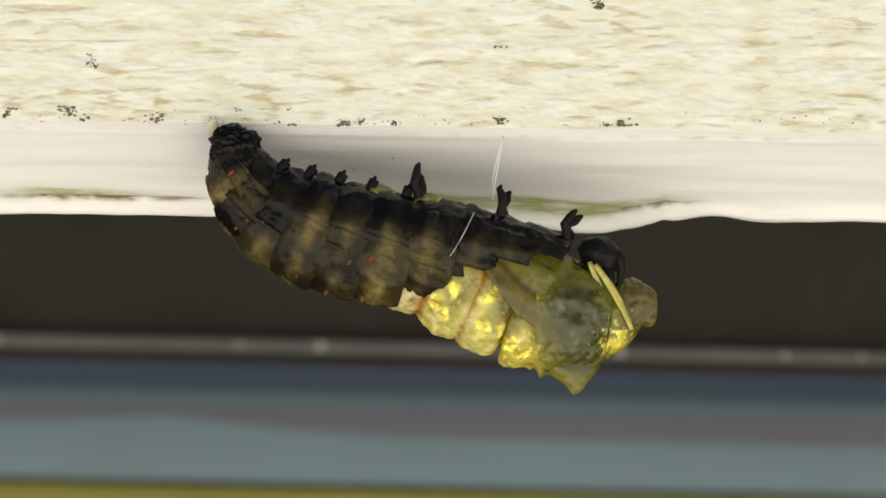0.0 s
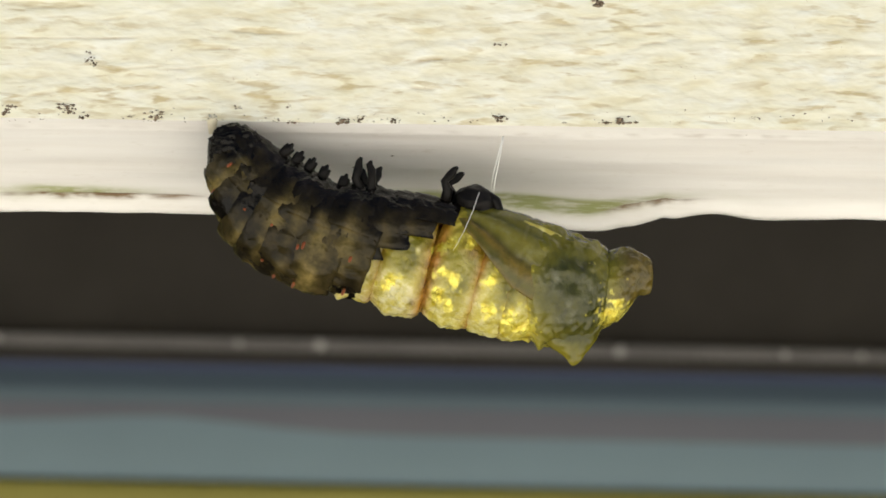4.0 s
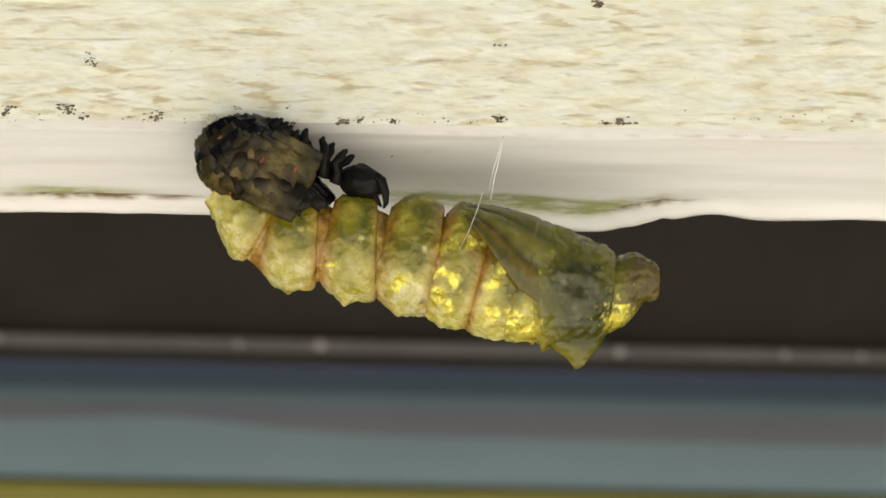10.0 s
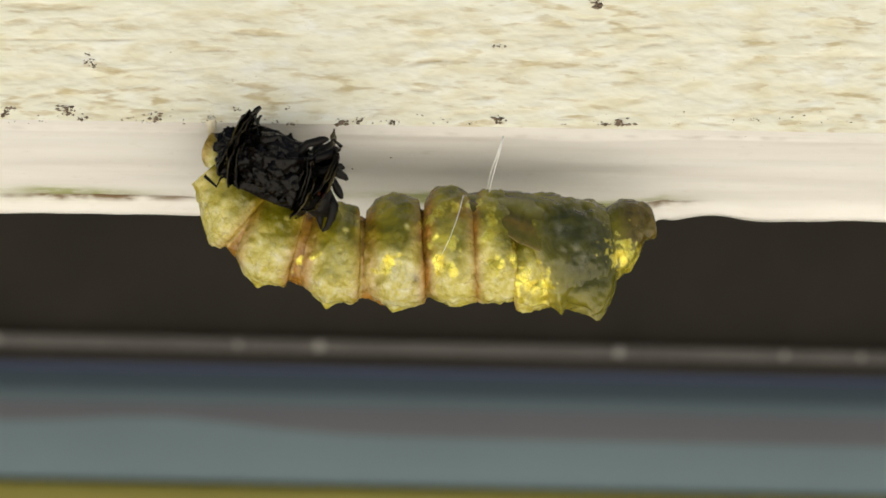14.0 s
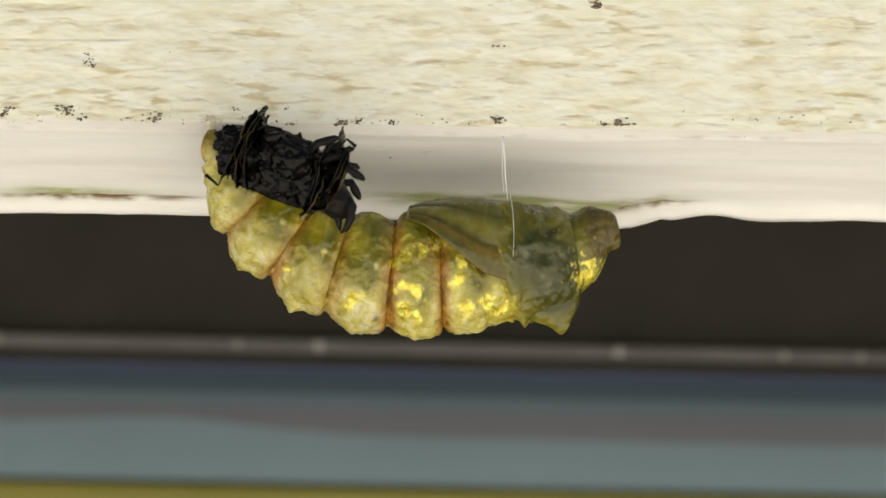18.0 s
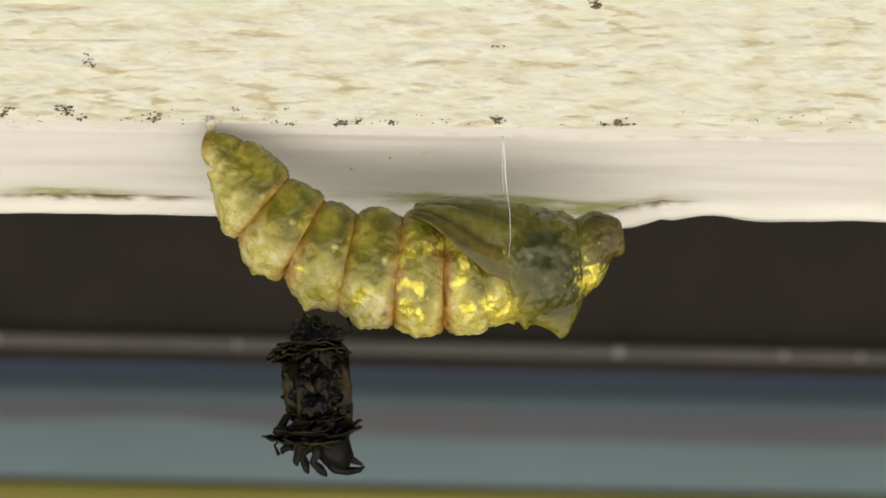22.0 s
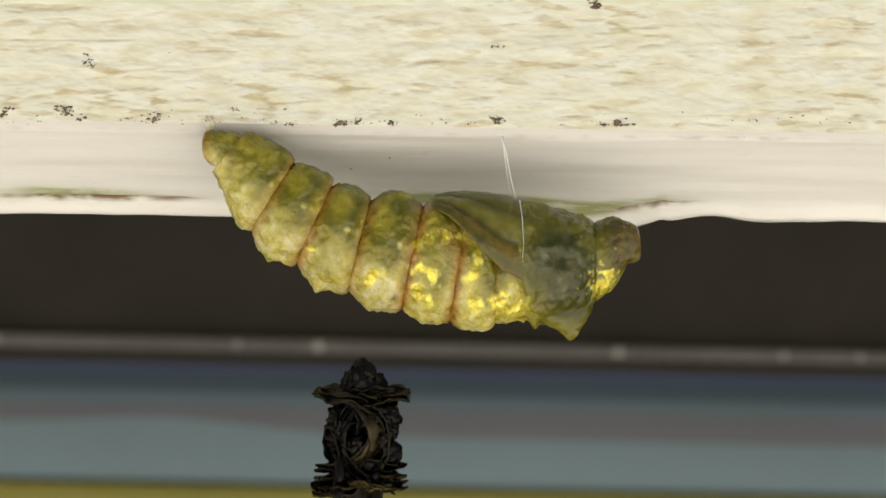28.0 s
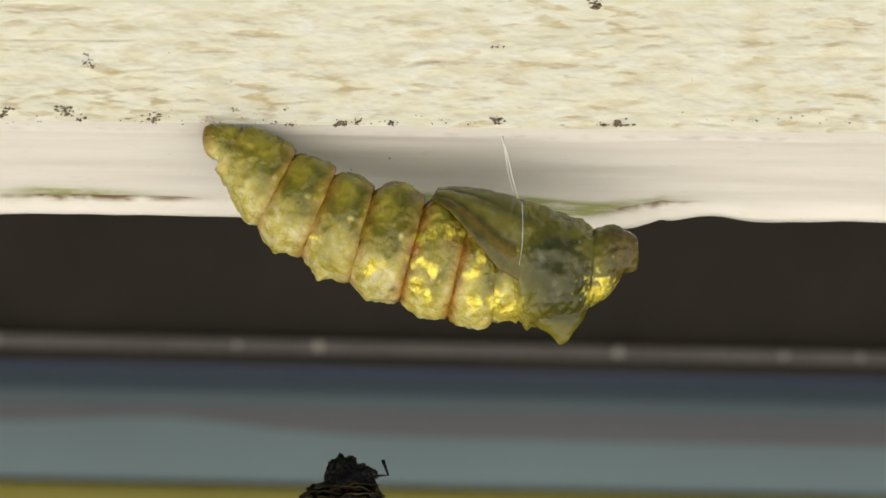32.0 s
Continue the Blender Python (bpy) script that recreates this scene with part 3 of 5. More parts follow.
    part("head", me, thorax, "brownish green head with a yellow patch")
    # dorsal horns, near and far
    for side in (1, -1):
        me = pupa_piece("dorsal_horn", [(1056, 518, 950, 552), (1048, 548, 962, 573), (1037, 570, 978, 582), (1027, 587, 992, 592), (1018, 599, 1002, 600), (1011, 604, 1006, 604)], loc, 0.5, 0.9, 48, 8, warts=((952, 562, 9, 5),))
        for v in me.vertices:
            v.co.z += 16 * S * side
        part("dorsal_horn", me, thorax)
    # wing cases: curved shells over the belly side, reaching back over the abdomen and sinking into the thorax
    line = [(758, 374, 728, 545), (774, 346, 742, 556), (802, 341, 772, 565), (832, 341, 806, 572), (862, 343, 842, 576), (892, 348, 885, 573), (925, 354, 925, 570), (985, 374, 978, 573), (1040, 391, 1036, 556)]
    edge = [0.03, 0.10, 0.18, 0.29, 0.42, 0.57, 0.66, 0.60, 0.55]
    inv = loc.inverted()
    for side in (1, -1):
        outer, marks = [], {k: [] for k in ("pale", "gold", "blue", "pink", "dark", "calm")}
        n, m = 120, 60
        for layer in (2.6, -1.5):
            for i in range(n + 1):
                c = spread(line, i / n)
                cx, cy, hx, hy = (c[0] + c[2]) / 2, (c[1] + c[3]) / 2, (c[0] - c[2]) / 2, (c[1] - c[3]) / 2
                stop = math.acos(1 - 2 * spread([(e,) for e in edge], i / n)[0])
                sink = min(1, max(0, (cx - 905) / 60))
                row = []
                for j in range(m + 1):
                    a = stop * j / m - (0.04 if j == 0 else 0)
                    u = a / stop
                    rib = (1.6 * bell((u - 0.86) / 0.08) - 2.6 * bell((u - 0.72) / 0.045) + 1.3 * bell((u - 0.58) / 0.09) - 1.2 * bell((u - 0.40) / 0.035)) * min(1, stop / 0.5) * (1 - sink)
                    rib -= 1.8 * bell((cx - 915 + 22 * u) / 4) * (1 - sink)
                    lump = 1.8 * noise.noise(Vector((cx * 0.03, a * 2.2, side))) + 0.9 * noise.noise(Vector((cx * 0.09, a * 6, side)))
                    rr = 1 + (layer * min(1, 0.35 + (m - j) / 4) * (1 - sink) - 7 * sink * min(1, u * 2.5) - 1.5 * sink + (rib + lump * (1 - sink) if layer > 0 else 0)) / hypot(hx, hy)
                    x, y, z = cx + hx * cos(a) * rr, cy + hy * cos(a) * rr, 0.68 * hypot(hx, hy) * sin(a) * rr * side
                    row.append(inv @ Vector(((x - 784) * S, (441 - y) * S, z * S)))
                    w = noise.noise(Vector((x * 0.012, y * 0.03, z * 0.02)))
                    w2 = noise.noise(Vector((x * 0.06, y * 0.06, z * 0.06)))
                    values = (0.10 + 0.2 * w + 0.25 * bell((u - 0.57) / 0.09), 0, 0, 0.2 * bell((j - m) / 3) + 0.25 * bell((u - 0.80) / 0.08), min(0.9, max(0, 0.36 + 0.25 * w + 0.12 * w2 + 0.5 * bell((u - 0.72) / 0.04) + 0.4 * bell((u - 0.40) / 0.04) + 0.4 * bell((u - 0.95) / 0.16))), 1.0)
                    for key, v in zip(marks, values):
                        marks[key].append(v)
                outer.append(row)
        k = n + 1
        verts = [v for r in outer for v in r]
        w = m + 1
        faces = []
        for b in (0, k):
            for i in range(n):
                for j in range(m):
                    a = (b + i) * w + j
                    f = (a, a + 1, a + w + 1, a + w)
                    faces.append(f if (b == 0) == (side > 0) else f[::-1])
        for i in range(n):
            a, b = i * w + m, (k + i) * w + m
            faces.append((a, b, b + w, a + w) if side > 0 else (a, a + w, b + w, b))
        for j in range(m):
            for i in (0, n):
                a, b = i * w + j, (k + i) * w + j
                faces.append((a, b, b + 1, a + 1))
        part("wing_case", mesh_of("wing_case", verts, faces, PUPA, marks), thorax, "smooth olive green wing case")
    # two slender antenna cases, loose at first
    cases = []
    for k in range(2):
        n = 14
        v, f = tapered([(132 * i / n, 5 * sin(pi * i / n) * (1 - 2 * k), 0) for i in range(n + 1)], [1.5 + 4.6 * sin(pi * (0.12 + 0.8 * i / n)) ** 0.6 for i in range(n + 1)], 12, 0.6)
        me = mesh_of("antenna_case", v, f, PUPA, {"pale": [0.6] * len(v), "gold": [0.15] * len(v), "blue": [0.0] * len(v), "pink": [0.0] * len(v), "dark": [0.0] * len(v)})
        cases.append(part("antenna_case", me, pupa, "slender yellow antenna case"))
    return pupa, seg, cases


# ---- the cast larval skin, in rigid sleeves ----
RINGS = 12
FULL = 8
LUMPS = 34
HIGH = (94, 136, 172, 190, 196, 198, 196, 192)
DEEP = (42, 54, 62, 70, 80, 86, 88, 88)


def sleeve(k, half=0):
    """One fold of the old skin, of two layers, x towards the head and y from back to belly: the belly half (1) or the back half (-1) of a tube, or, in front, a saddle over the belly only (0)."""
    whole = k < FULL
    highs = HIGH + (186, 168, 148, 126, 110)
    deeps = DEEP + (82, 78, 72, 64, 58)
    high, deep = highs[k], deeps[k]
    long = (60, 72, 78, 80, 84, 90, 98, 100)[k] if whole else 84
    reach = radians(102) if whole else radians((112, 103, 90, 74)[k - FULL])
    n, m, rings, band = 48, 14, [], []
    for layer in (0, 1):
        for i in range(m + 1):
            g = i / m if layer == 0 else 1 - i / m
            # the folds taper into one another
            step = highs[k] - highs[k - 1] if g < 0.5 and k else (60 if g < 0.5 else highs[k + 1] - highs[k])
            hi = high + step * (g - 0.5) * 0.9
            dp = deep * hi / high
            ring = []
            for j in range(n):
                a = reach * (2 * j / (n - 1) - 1) + (pi if half < 0 else 0)
                ca, sa = cos(a), sin(a)
                w = noise.noise(Vector((ca * 1.4, sa * 1.4 + k * 5, g * 1.0)))
                w2 = noise.noise(Vector((ca * 4, sa * 4 + k * 3, g * 3)))
                w3 = noise.noise(Vector((ca * 9, sa * 9 + k * 3, g * 7)))
                crease = abs(noise.noise(Vector((ca * 2.2, sa * 2.2 + k * 4, g * 5.5))))
                flank = 0.035 * bell((ca - 0.25 - 0.1 * w2) / 0.10) - 0.03 * bell((ca - 0.05 - 0.1 * w2) / 0.10)
                r = (0.965 if layer else 1.0) * (1 + 0.02 * sin(pi * g) - 0.05 * abs(2 * g - 1) ** 5 + flank + 0.045 * w + 0.045 * w2 + 0.018 * w3 - 0.05 * max(0, 0.35 - crease) * 2)
                x = long * (g - 0.5) + 3 * w2 + 1.5 * w3
                if not whole:
                    x += 4 * abs(a) * (w2 - 0.3) * g
                ring.append(Vector((x, hi / 2 * r * ca, dp * r * sa)) * S)
                stripe = bell((g - 0.5 + 0.12 * w2) / 0.14) * (0.7, 1.3, 0.8, 0.3, 1.1, 0.5, 1.2, 0.9, 0.8, 0.4, 0.7, 0.2)[k]
                low = min(1, max(0, 0.6 - 0.8 * ca))
                band.append(min(1, max(0, low * (0.17 + stripe * (0.75 + 1.4 * w + 0.6 * w2) + 0.4 * w) * (1.0 if k else 0.1) * (1 - layer))))
            rings.append(ring)
    verts, faces = lattice(rings + [rings[0]], False, False)
    band += band[:n]
    # close the two long sides
    rows = len(rings)
    for i in range(m):
        p, q = i, rows - 1 - i
        for j in (0, n - 1):
            f = (p * n + j, (p + 1) * n + j, (q - 1) * n + j, q * n + j)
            faces.append(f if j else f[::-1])
    me = mesh_of("skin_fold", verts, faces, LARVA, {"band": band})
    return me, high, deep


def tapered(points, radii, n=10, flat=1.0):
    """A tube through points (units of the sheet) with a radius at each."""
    rings = []
    for i, (p, r) in enumerate(zip(points, radii)):
        a, b = Vector(points[max(0, i - 1)]), Vector(points[min(len(points) - 1, i + 1)])
        t = (b - a).normalized()
        u = t.cross(Vector((0, 0, 1)))
        u = u.normalized() if u.length > 1e-4 else Vector((1, 0, 0))
        v = t.cross(u)
        rings.append([(Vector(p) + (u * cos(2 * pi * j / n) + v * sin(2 * pi * j / n) * flat) * r * (1 + 0.12 * noise.noise(Vector((i * 1.7, j * 0.9, r))))) * S for j in range(n)])
    return lattice(rings)


def build_cast_skin():
    cast = thing("shed_skin", "shrivelled black larval skin with orange warts, legs and head shell", "cast skin", SHEET @ Matrix.Translation((0, 0, 0.0014)))
    rnd = random.Random(8)
    rings, backs = [], []
    for k in range(RINGS):
        me, high, deep = sleeve(k, 1 if k < FULL else 0)
        top = part("skin_fold", me, cast)
        if 1 < k < 7:
            # stubby false legs with bristles
            for side in (16, -16):
                for tip in ((-7, 15), (0, 21), (8, 14)):
                    v, f = tapered([(0, high / 2 - 10, side), (tip[0] * 0.5, high / 2 + tip[1] * 0.5, side), (tip[0], high / 2 + tip[1], side)], (9, 6, 1.5), 8)
                    part("false_leg", mesh_of("false_leg", v, f, HORNY), top)
        ob = top
        if k < FULL:
            ob = part("skin_fold", sleeve(k, -1)[0], cast)
            backs.append(ob)
        for a in (rnd.uniform(1.7, 2.1), rnd.uniform(2.4, 2.8)):
            if 0 < k < FULL and rnd.random() < 0.8:
                bm = bmesh.new()
                bmesh.ops.create_icosphere(bm, subdivisions=2, radius=1)
                for v in bm.verts:
                    d = v.co.copy()
                    v.co = Vector((d.x * 3 + 22 * cos(k * 2.3 + a), high / 2 * 1.01 * cos(a) + d.y * (5 + 3 * cos(k)), deep * 1.01 * sin(a) + d.z * 4)) * S
                wm = bpy.data.meshes.new("wart")
                bm.to_mesh(wm), bm.free()
                wm.materials.append(ORANGE)
                part("wart", wm, ob, "small orange wart")
        rings.append(top)
    legs = []
    for k in range(6):
        tall = (62, 58, 50, 56, 52, 46)[k]
        bend = (5, -3, 7, -5, 3, 8)[k]
        pts = [(0, -14, 0), (1, 6, 0), (-bend, tall * 0.4, 4), (2, tall * 0.68, 0), (bend, tall * 0.88, -3), (bend + 4, tall * 0.96, 0)]
        v, f = tapered(pts, (10, 9, 7, 8, 5.5, 3.0), 12)
        legs.append(part("leg", mesh_of("leg", v, f, HORNY), cast, "short black jointed leg"))
    # head shell: two domed halves with jaws and feelers
    bm = bmesh.new()
    bmesh.ops.create_uvsphere(bm, u_segments=36, v_segments=24, radius=1)
    for v in bm.verts:
        d = v.co.copy()
        cleft = 1 - 0.16 * bell(d.z / 0.12) * max(0, d.x + d.y + 0.6)
        w = 1 + 0.10 * noise.noise(d * 2.3) + 0.05 * abs(noise.noise(d * 5))
        v.co = Vector((d.x * 40 * (1 - 0.15 * d.y), d.y * 31, d.z * 36)) * cleft * w * S
    me = bpy.data.meshes.new("head_shell")
    bm.to_mesh(me), bm.free()
    me.polygons.foreach_set("use_smooth", [True] * len(me.polygons))
    me.materials.append(HORNY)
    head = part("head_shell", me, cast, "shiny black domed head shell")
    for pts, r in ((((18, 16, 14), (34, 10, 15), (46, -8, 15), (52, -26, 14), (50, -36, 13)), (9, 9, 7, 5, 2)), (((16, 16, -14), (32, 12, -15), (44, -4, -15), (50, -20, -14)), (9, 8, 6, 2)),
                   (((20, -14, 8), (34, -24, 9), (46, -34, 8)), (8, 6, 2))):
        v, f = tapered(pts, r, 10)
        part("jaw", mesh_of("jaw", v, f, HORNY), head)
    # loose shreds of thin skin, and two stiff bristles
    shreds = []
    for k in range(9):
        a = rnd.uniform(0, 2 * pi)
        rad = rnd.uniform(35, 62)
        pts = [(0, 0, 0), (10, 9, 4), (24, 12, 8), (36, 8 + rnd.uniform(-9, 14), 6), (46, rnd.uniform(-12, 22), 2)]
        thick = (10, 11, 9, 5, 2) if k < 7 else (4, 3, 2.2, 2, 3.4)
        v, f = tapered(pts, thick, 10, 0.5 if k < 7 else 1.0)
        name = "skin_shred" if k < 7 else "bristle"
        shreds.append((part(name, mesh_of(name, v, f, LARVA, {"band": [0.0] * len(v)}), cast), a, rad, rnd.uniform(-30, 30)))
    # crumpled lumps
    lumps = []
    for k in range(LUMPS):
        bm = bmesh.new()
        bmesh.ops.create_icosphere(bm, subdivisions=4, radius=1)
        size = (36, 34, 32, 30, 26, 30, 28, 26, 24)[k] if k < 9 else rnd.uniform(17, 27)
        off = Vector((k * 9.0, k * 7.0, k * 3.0))
        flat = (rnd.uniform(0.8, 1.35), rnd.uniform(0.7, 1.1), rnd.uniform(0.6, 1.0))
        for v in bm.verts:
            d = v.co.copy()
            fold = abs(noise.noise(d * 1.5 + off)) * 0.45 - abs(noise.noise(d * 2.8 + off)) * 0.36 + 0.2 * noise.noise(d * 1.1 + off) - 0.12 * abs(noise.noise(d * 6 + off))
            v.co = Vector((d.x * flat[0], d.y * flat[1], d.z * flat[2])) * size * (0.92 + fold) * S
        me = bpy.data.meshes.new("skin_lump")
        bm.to_mesh(me), bm.free()
        me.polygons.foreach_set("use_smooth", [True] * len(me.polygons))
        me.attributes.new("band", "FLOAT", "POINT")
        me.materials.append(LARVA)
        lumps.append(part("skin_lump", me, cast, "crumpled black lump of skin"))
    return cast, rings + backs, legs, head, shreds, lumps


def build_silk():
    """The silk girdle: two strands from the board, and the strand that runs on over the flank; and the silk pad at the tail."""
    girdle = thing("silk_girdle", "thin white silk thread holding the chrysalis", "silk thread", SHEET @ Matrix.Translation((0, 0, 0.0014)))
    v, f = tapered([(0, 4, 0), (1.0, -30, 0), (-0.6, -70, 0), (0.5, -110, 0)], (1.8, 1.1, 1.0, 0.9), 6)
    upper = part("strand", mesh_of("strand", v, f, SILK), girdle)
    v, f = tapered([(0, 2, 0), (-2.5, -30, 0), (-5.5, -60, 0), (-6, -95, 0)], (1.0, 0.8, 0.7, 0.6), 6)
    second = part("strand", mesh_of("strand", v, f, SILK), girdle)
    v, f = tapered([(0, 0, 0), (3, -35, 3), (3.5, -75, 3), (0, -112, -2)], (0.5, 0.45, 0.35, 0.2), 6)
    lower = part("flank_strand", mesh_of("flank_strand", v, f, SILK), girdle)
    pad = thing("silk_pad", "pale tan tuft of silk on the board at the tail", "silk pad", Matrix())
    for i in range(4):
        a = ray_face(370 + i * 4, 203 + 3 * (i % 2)) + Vector((0, -0.00002, 0))
        b = ray_face(371 + i * 3, 214) + Vector((0, -0.00008, 0))
        c = SHEET @ Vector(((372 + 2 * i - 784) * S, (441 - 238) * S, 0))
        pts = [p / S for p in (a, a.lerp(b, 0.5), b, c)]
        v, f = tapered(pts, (2.4, 4.5, 5.0, 3.0), 10, 0.3)
        part("filament", mesh_of("filament", v, f, PADSILK), pad)
    return girdle, upper, second, lower


PADSILK = plain("tan_silk", (0.84, 0.76, 0.58), 0.6, 0, 0.2, 900, 0.00002)

board = build_board()
build_surroundings()
build_dirt()
pupa, seg, cases = build_pupa()
cast, rings, legs, shell, shreds, lumps = build_cast_skin()
girdle, strand_a, strand_b, strand_c = build_silk()


# ---- what moves ----
def steady(t, m):
    """Takes the camera's slight shift at t out of a pose on the sheet."""
    ts = [r[0] for r in SHIFT]
    return Matrix.Translation((-float(np.interp(t, ts, [r[1] for r in SHIFT])) * S, float(np.interp(t, ts, [r[2] for r in SHIFT])) * S, 0)) @ m


def motions():
    body_rows, case_rows = [[] for _ in seg], [[], []]
    tuck = thorax_frame(REST_HORN, REST_HEAD)[1].inverted()
    last = {}

    def body(t, *at, roll=0.0):
        """The pupa at t: on the sheet, the same marks as MARKS, in the same order. Each piece takes the turn and the place that suit its own marks best."""
        for i, keep in enumerate(HOLDS):
            share = sum(w for k, w in keep)
            c0 = [sum(MARKS[k][e] * w for k, w in keep) / share for e in (0, 1)]
            c1 = [sum(at[k][e] * w for k, w in keep) / share for e in (0, 1)]
            up = along = 0.0
            for k, w in keep:
                px, py, qx, qy = MARKS[k][0] - c0[0], MARKS[k][1] - c0[1], at[k][0] - c1[0], at[k][1] - c1[1]
                up, along = up + w * (px * qy - py * qx), along + w * (px * qx + py * qy)
            move = pose((c1[0] - 784) * S, (441 - c1[1]) * S, 0, 0, 0, -degrees(atan2(up, along))) @ pose(-(c0[0] - 784) * S, -(441 - c0[1]) * S, 0)
            m = move @ home[i] @ pose(0, 0, 0, roll * min(1, (i + 1) / 4))
            body_rows[i].append((t, m))
        if t > 6.2:
            for k in range(2):
                case_rows[k].append((t, m @ tuck @ frame_of((905, 440 + 8 * k), (1035, 456 + 8 * k), 5 * S)))

    home = [frame_of(REST[i], REST[i + 1]) for i in range(7)] + [thorax_frame(REST_HORN, REST_HEAD)[1]]
    body(0, (487, 330), (480, 372), (577, 476), (643, 376), (602, 479), (662, 365), (664, 466), (684, 346), (770, 519), (811, 444), (820, 570), (855, 484), (875, 609), (906, 555), (949, 629), (1007, 691), (1077, 638), (1156, 523))
    body(0.5, (487, 330), (480, 372), (577, 476), (643, 376), (602, 479), (662, 365), (664, 466), (684, 346), (745, 522), (790, 451), (793, 576), (827, 485), (839, 612), (875, 562), (890, 639), (935, 714), (1019, 677), (1117, 588))
    body(1, (487, 330), (480, 372), (577, 476), (643, 376), (602, 479), (662, 365), (664, 466), (684, 346), (754, 512), (795, 444), (802, 578), (839, 484), (851, 617), (890, 571), (917, 644), (964, 715), (1046, 676), (1134, 582))
    body(1.5, (487, 330), (480, 372), (577, 476), (643, 376), (602, 479), (662, 365), (664, 466), (684, 346), (757, 511), (821, 434), (799, 577), (844, 471), (852, 613), (896, 546), (939, 639), (995, 702), (1069, 650), (1151, 545))
    body(2, (467, 325), (460, 367), (557, 493), (623, 377), (582, 498), (642, 366), (612, 505), (648, 357), (722, 516), (777, 379), (793, 543), (804, 410), (855, 551), (871, 438), (945, 547), (1017, 586), (1066, 512), (1113, 379))
    body(2.5, (482, 325), (475, 367), (572, 477), (638, 367), (597, 482), (657, 356), (634, 492), (668, 378), (747, 515), (792, 389), (809, 554), (847, 429), (874, 583), (910, 475), (955, 595), (1010, 658), (1075, 600), (1155, 485))
    body(3, (482, 325), (475, 367), (572, 477), (638, 367), (597, 482), (657, 356), (634, 492), (668, 378), (754, 531), (785, 406), (812, 564), (859, 438), (875, 598), (917, 488), (941, 601), (984, 673), (1050, 625), (1136, 516))
    body(3.5, (482, 325), (475, 367), (572, 477), (638, 367), (597, 482), (657, 356), (634, 492), (668, 378), (760, 533), (794, 405), (817, 566), (866, 441), (878, 596), (918, 486), (953, 590), (1005, 650), (1062, 591), (1131, 469))
    body(4.5, (482, 325), (475, 367), (572, 477), (638, 367), (597, 482), (657, 356), (634, 492), (668, 378), (764, 532), (802, 397), (818, 567), (874, 446), (879, 596), (919, 488), (955, 589), (1008, 646), (1067, 583), (1133, 466))
    body(5.5, (391, 227), (383, 272), (474, 449), (530, 354), (564, 495), (596, 374), (670, 524), (689, 383), (771, 550), (813, 400), (822, 588), (889, 466), (889, 614), (929, 505), (985, 592), (1046, 633), (1093, 559), (1134, 435))
    body(6, (389, 225), (381, 271), (483, 459), (537, 361), (574, 500), (605, 379), (672, 531), (691, 387), (769, 547), (800, 391), (828, 570), (878, 445), (896, 587), (925, 477), (964, 578), (1019, 633), (1081, 566), (1148, 461))
    body(6.5, (389, 228), (372, 269), (449, 451), (507, 369), (546, 495), (577, 375), (636, 523), (658, 377), (743, 538), (766, 377), (801, 553), (843, 431), (873, 567), (886, 446), (952, 531), (1021, 560), (1054, 480), (1076, 355))
    body(7, (389, 225), (381, 271), (471, 431), (514, 342), (566, 492), (590, 371), (672, 527), (687, 379), (781, 551), (808, 387), (828, 582), (890, 469), (902, 617), (929, 492), (968, 617), (1028, 676), (1089, 613), (1163, 516))
    body(7.5, (389, 224), (380, 272), (477, 438), (507, 351), (558, 496), (582, 369), (654, 527), (672, 371), (766, 542), (784, 373), (823, 562), (869, 435), (898, 584), (920, 464), (963, 573), (1022, 631), (1079, 567), (1147, 460))
    body(8, (389, 225), (377, 271), (479, 447), (498, 365), (551, 504), (574, 371), (640, 531), (660, 367), (754, 543), (769, 371), (816, 558), (855, 422), (890, 574), (914, 461), (960, 555), (1017, 612), (1070, 547), (1132, 430))
    body(8.5, (377, 234), (367, 282), (468, 446), (488, 365), (562, 498), (589, 367), (659, 531), (680, 371), (758, 551), (794, 382), (812, 585), (870, 457), (891, 613), (922, 501), (978, 603), (1035, 661), (1089, 596), (1157, 483))
    body(9, (379, 235), (367, 281), (457, 441), (484, 367), (566, 496), (598, 367), (676, 527), (691, 371), (777, 543), (808, 371), (836, 574), (882, 445), (912, 598), (929, 480), (984, 586), (1042, 640), (1095, 574), (1163, 461))
    body(9.5, (378, 230), (363, 277), (467, 448), (490, 364), (564, 494), (586, 363), (673, 522), (687, 360), (778, 536), (803, 368), (836, 563), (881, 438), (916, 588), (933, 471), (988, 577), (1046, 626), (1099, 558), (1160, 444))
    body(10, (375, 231), (356, 278), (471, 457), (488, 363), (562, 492), (574, 356), (664, 523), (683, 356), (765, 543), (797, 379), (816, 570), (871, 453), (896, 601), (921, 488), (964, 601), (1017, 652), (1080, 590), (1148, 484))
    body(10.5, (373, 222), (348, 252), (428, 447), (459, 356), (529, 493), (550, 351), (635, 521), (646, 360), (742, 534), (753, 365), (799, 551), (818, 418), (876, 565), (881, 444), (971, 524), (1040, 537), (1066, 458), (1077, 322))
    body(11, (375, 235), (349, 250), (402, 449), (441, 356), (500, 502), (527, 356), (617, 523), (617, 367), (734, 535), (730, 363), (797, 551), (793, 406), (859, 562), (863, 438), (932, 545), (996, 583), (1046, 517), (1109, 397))
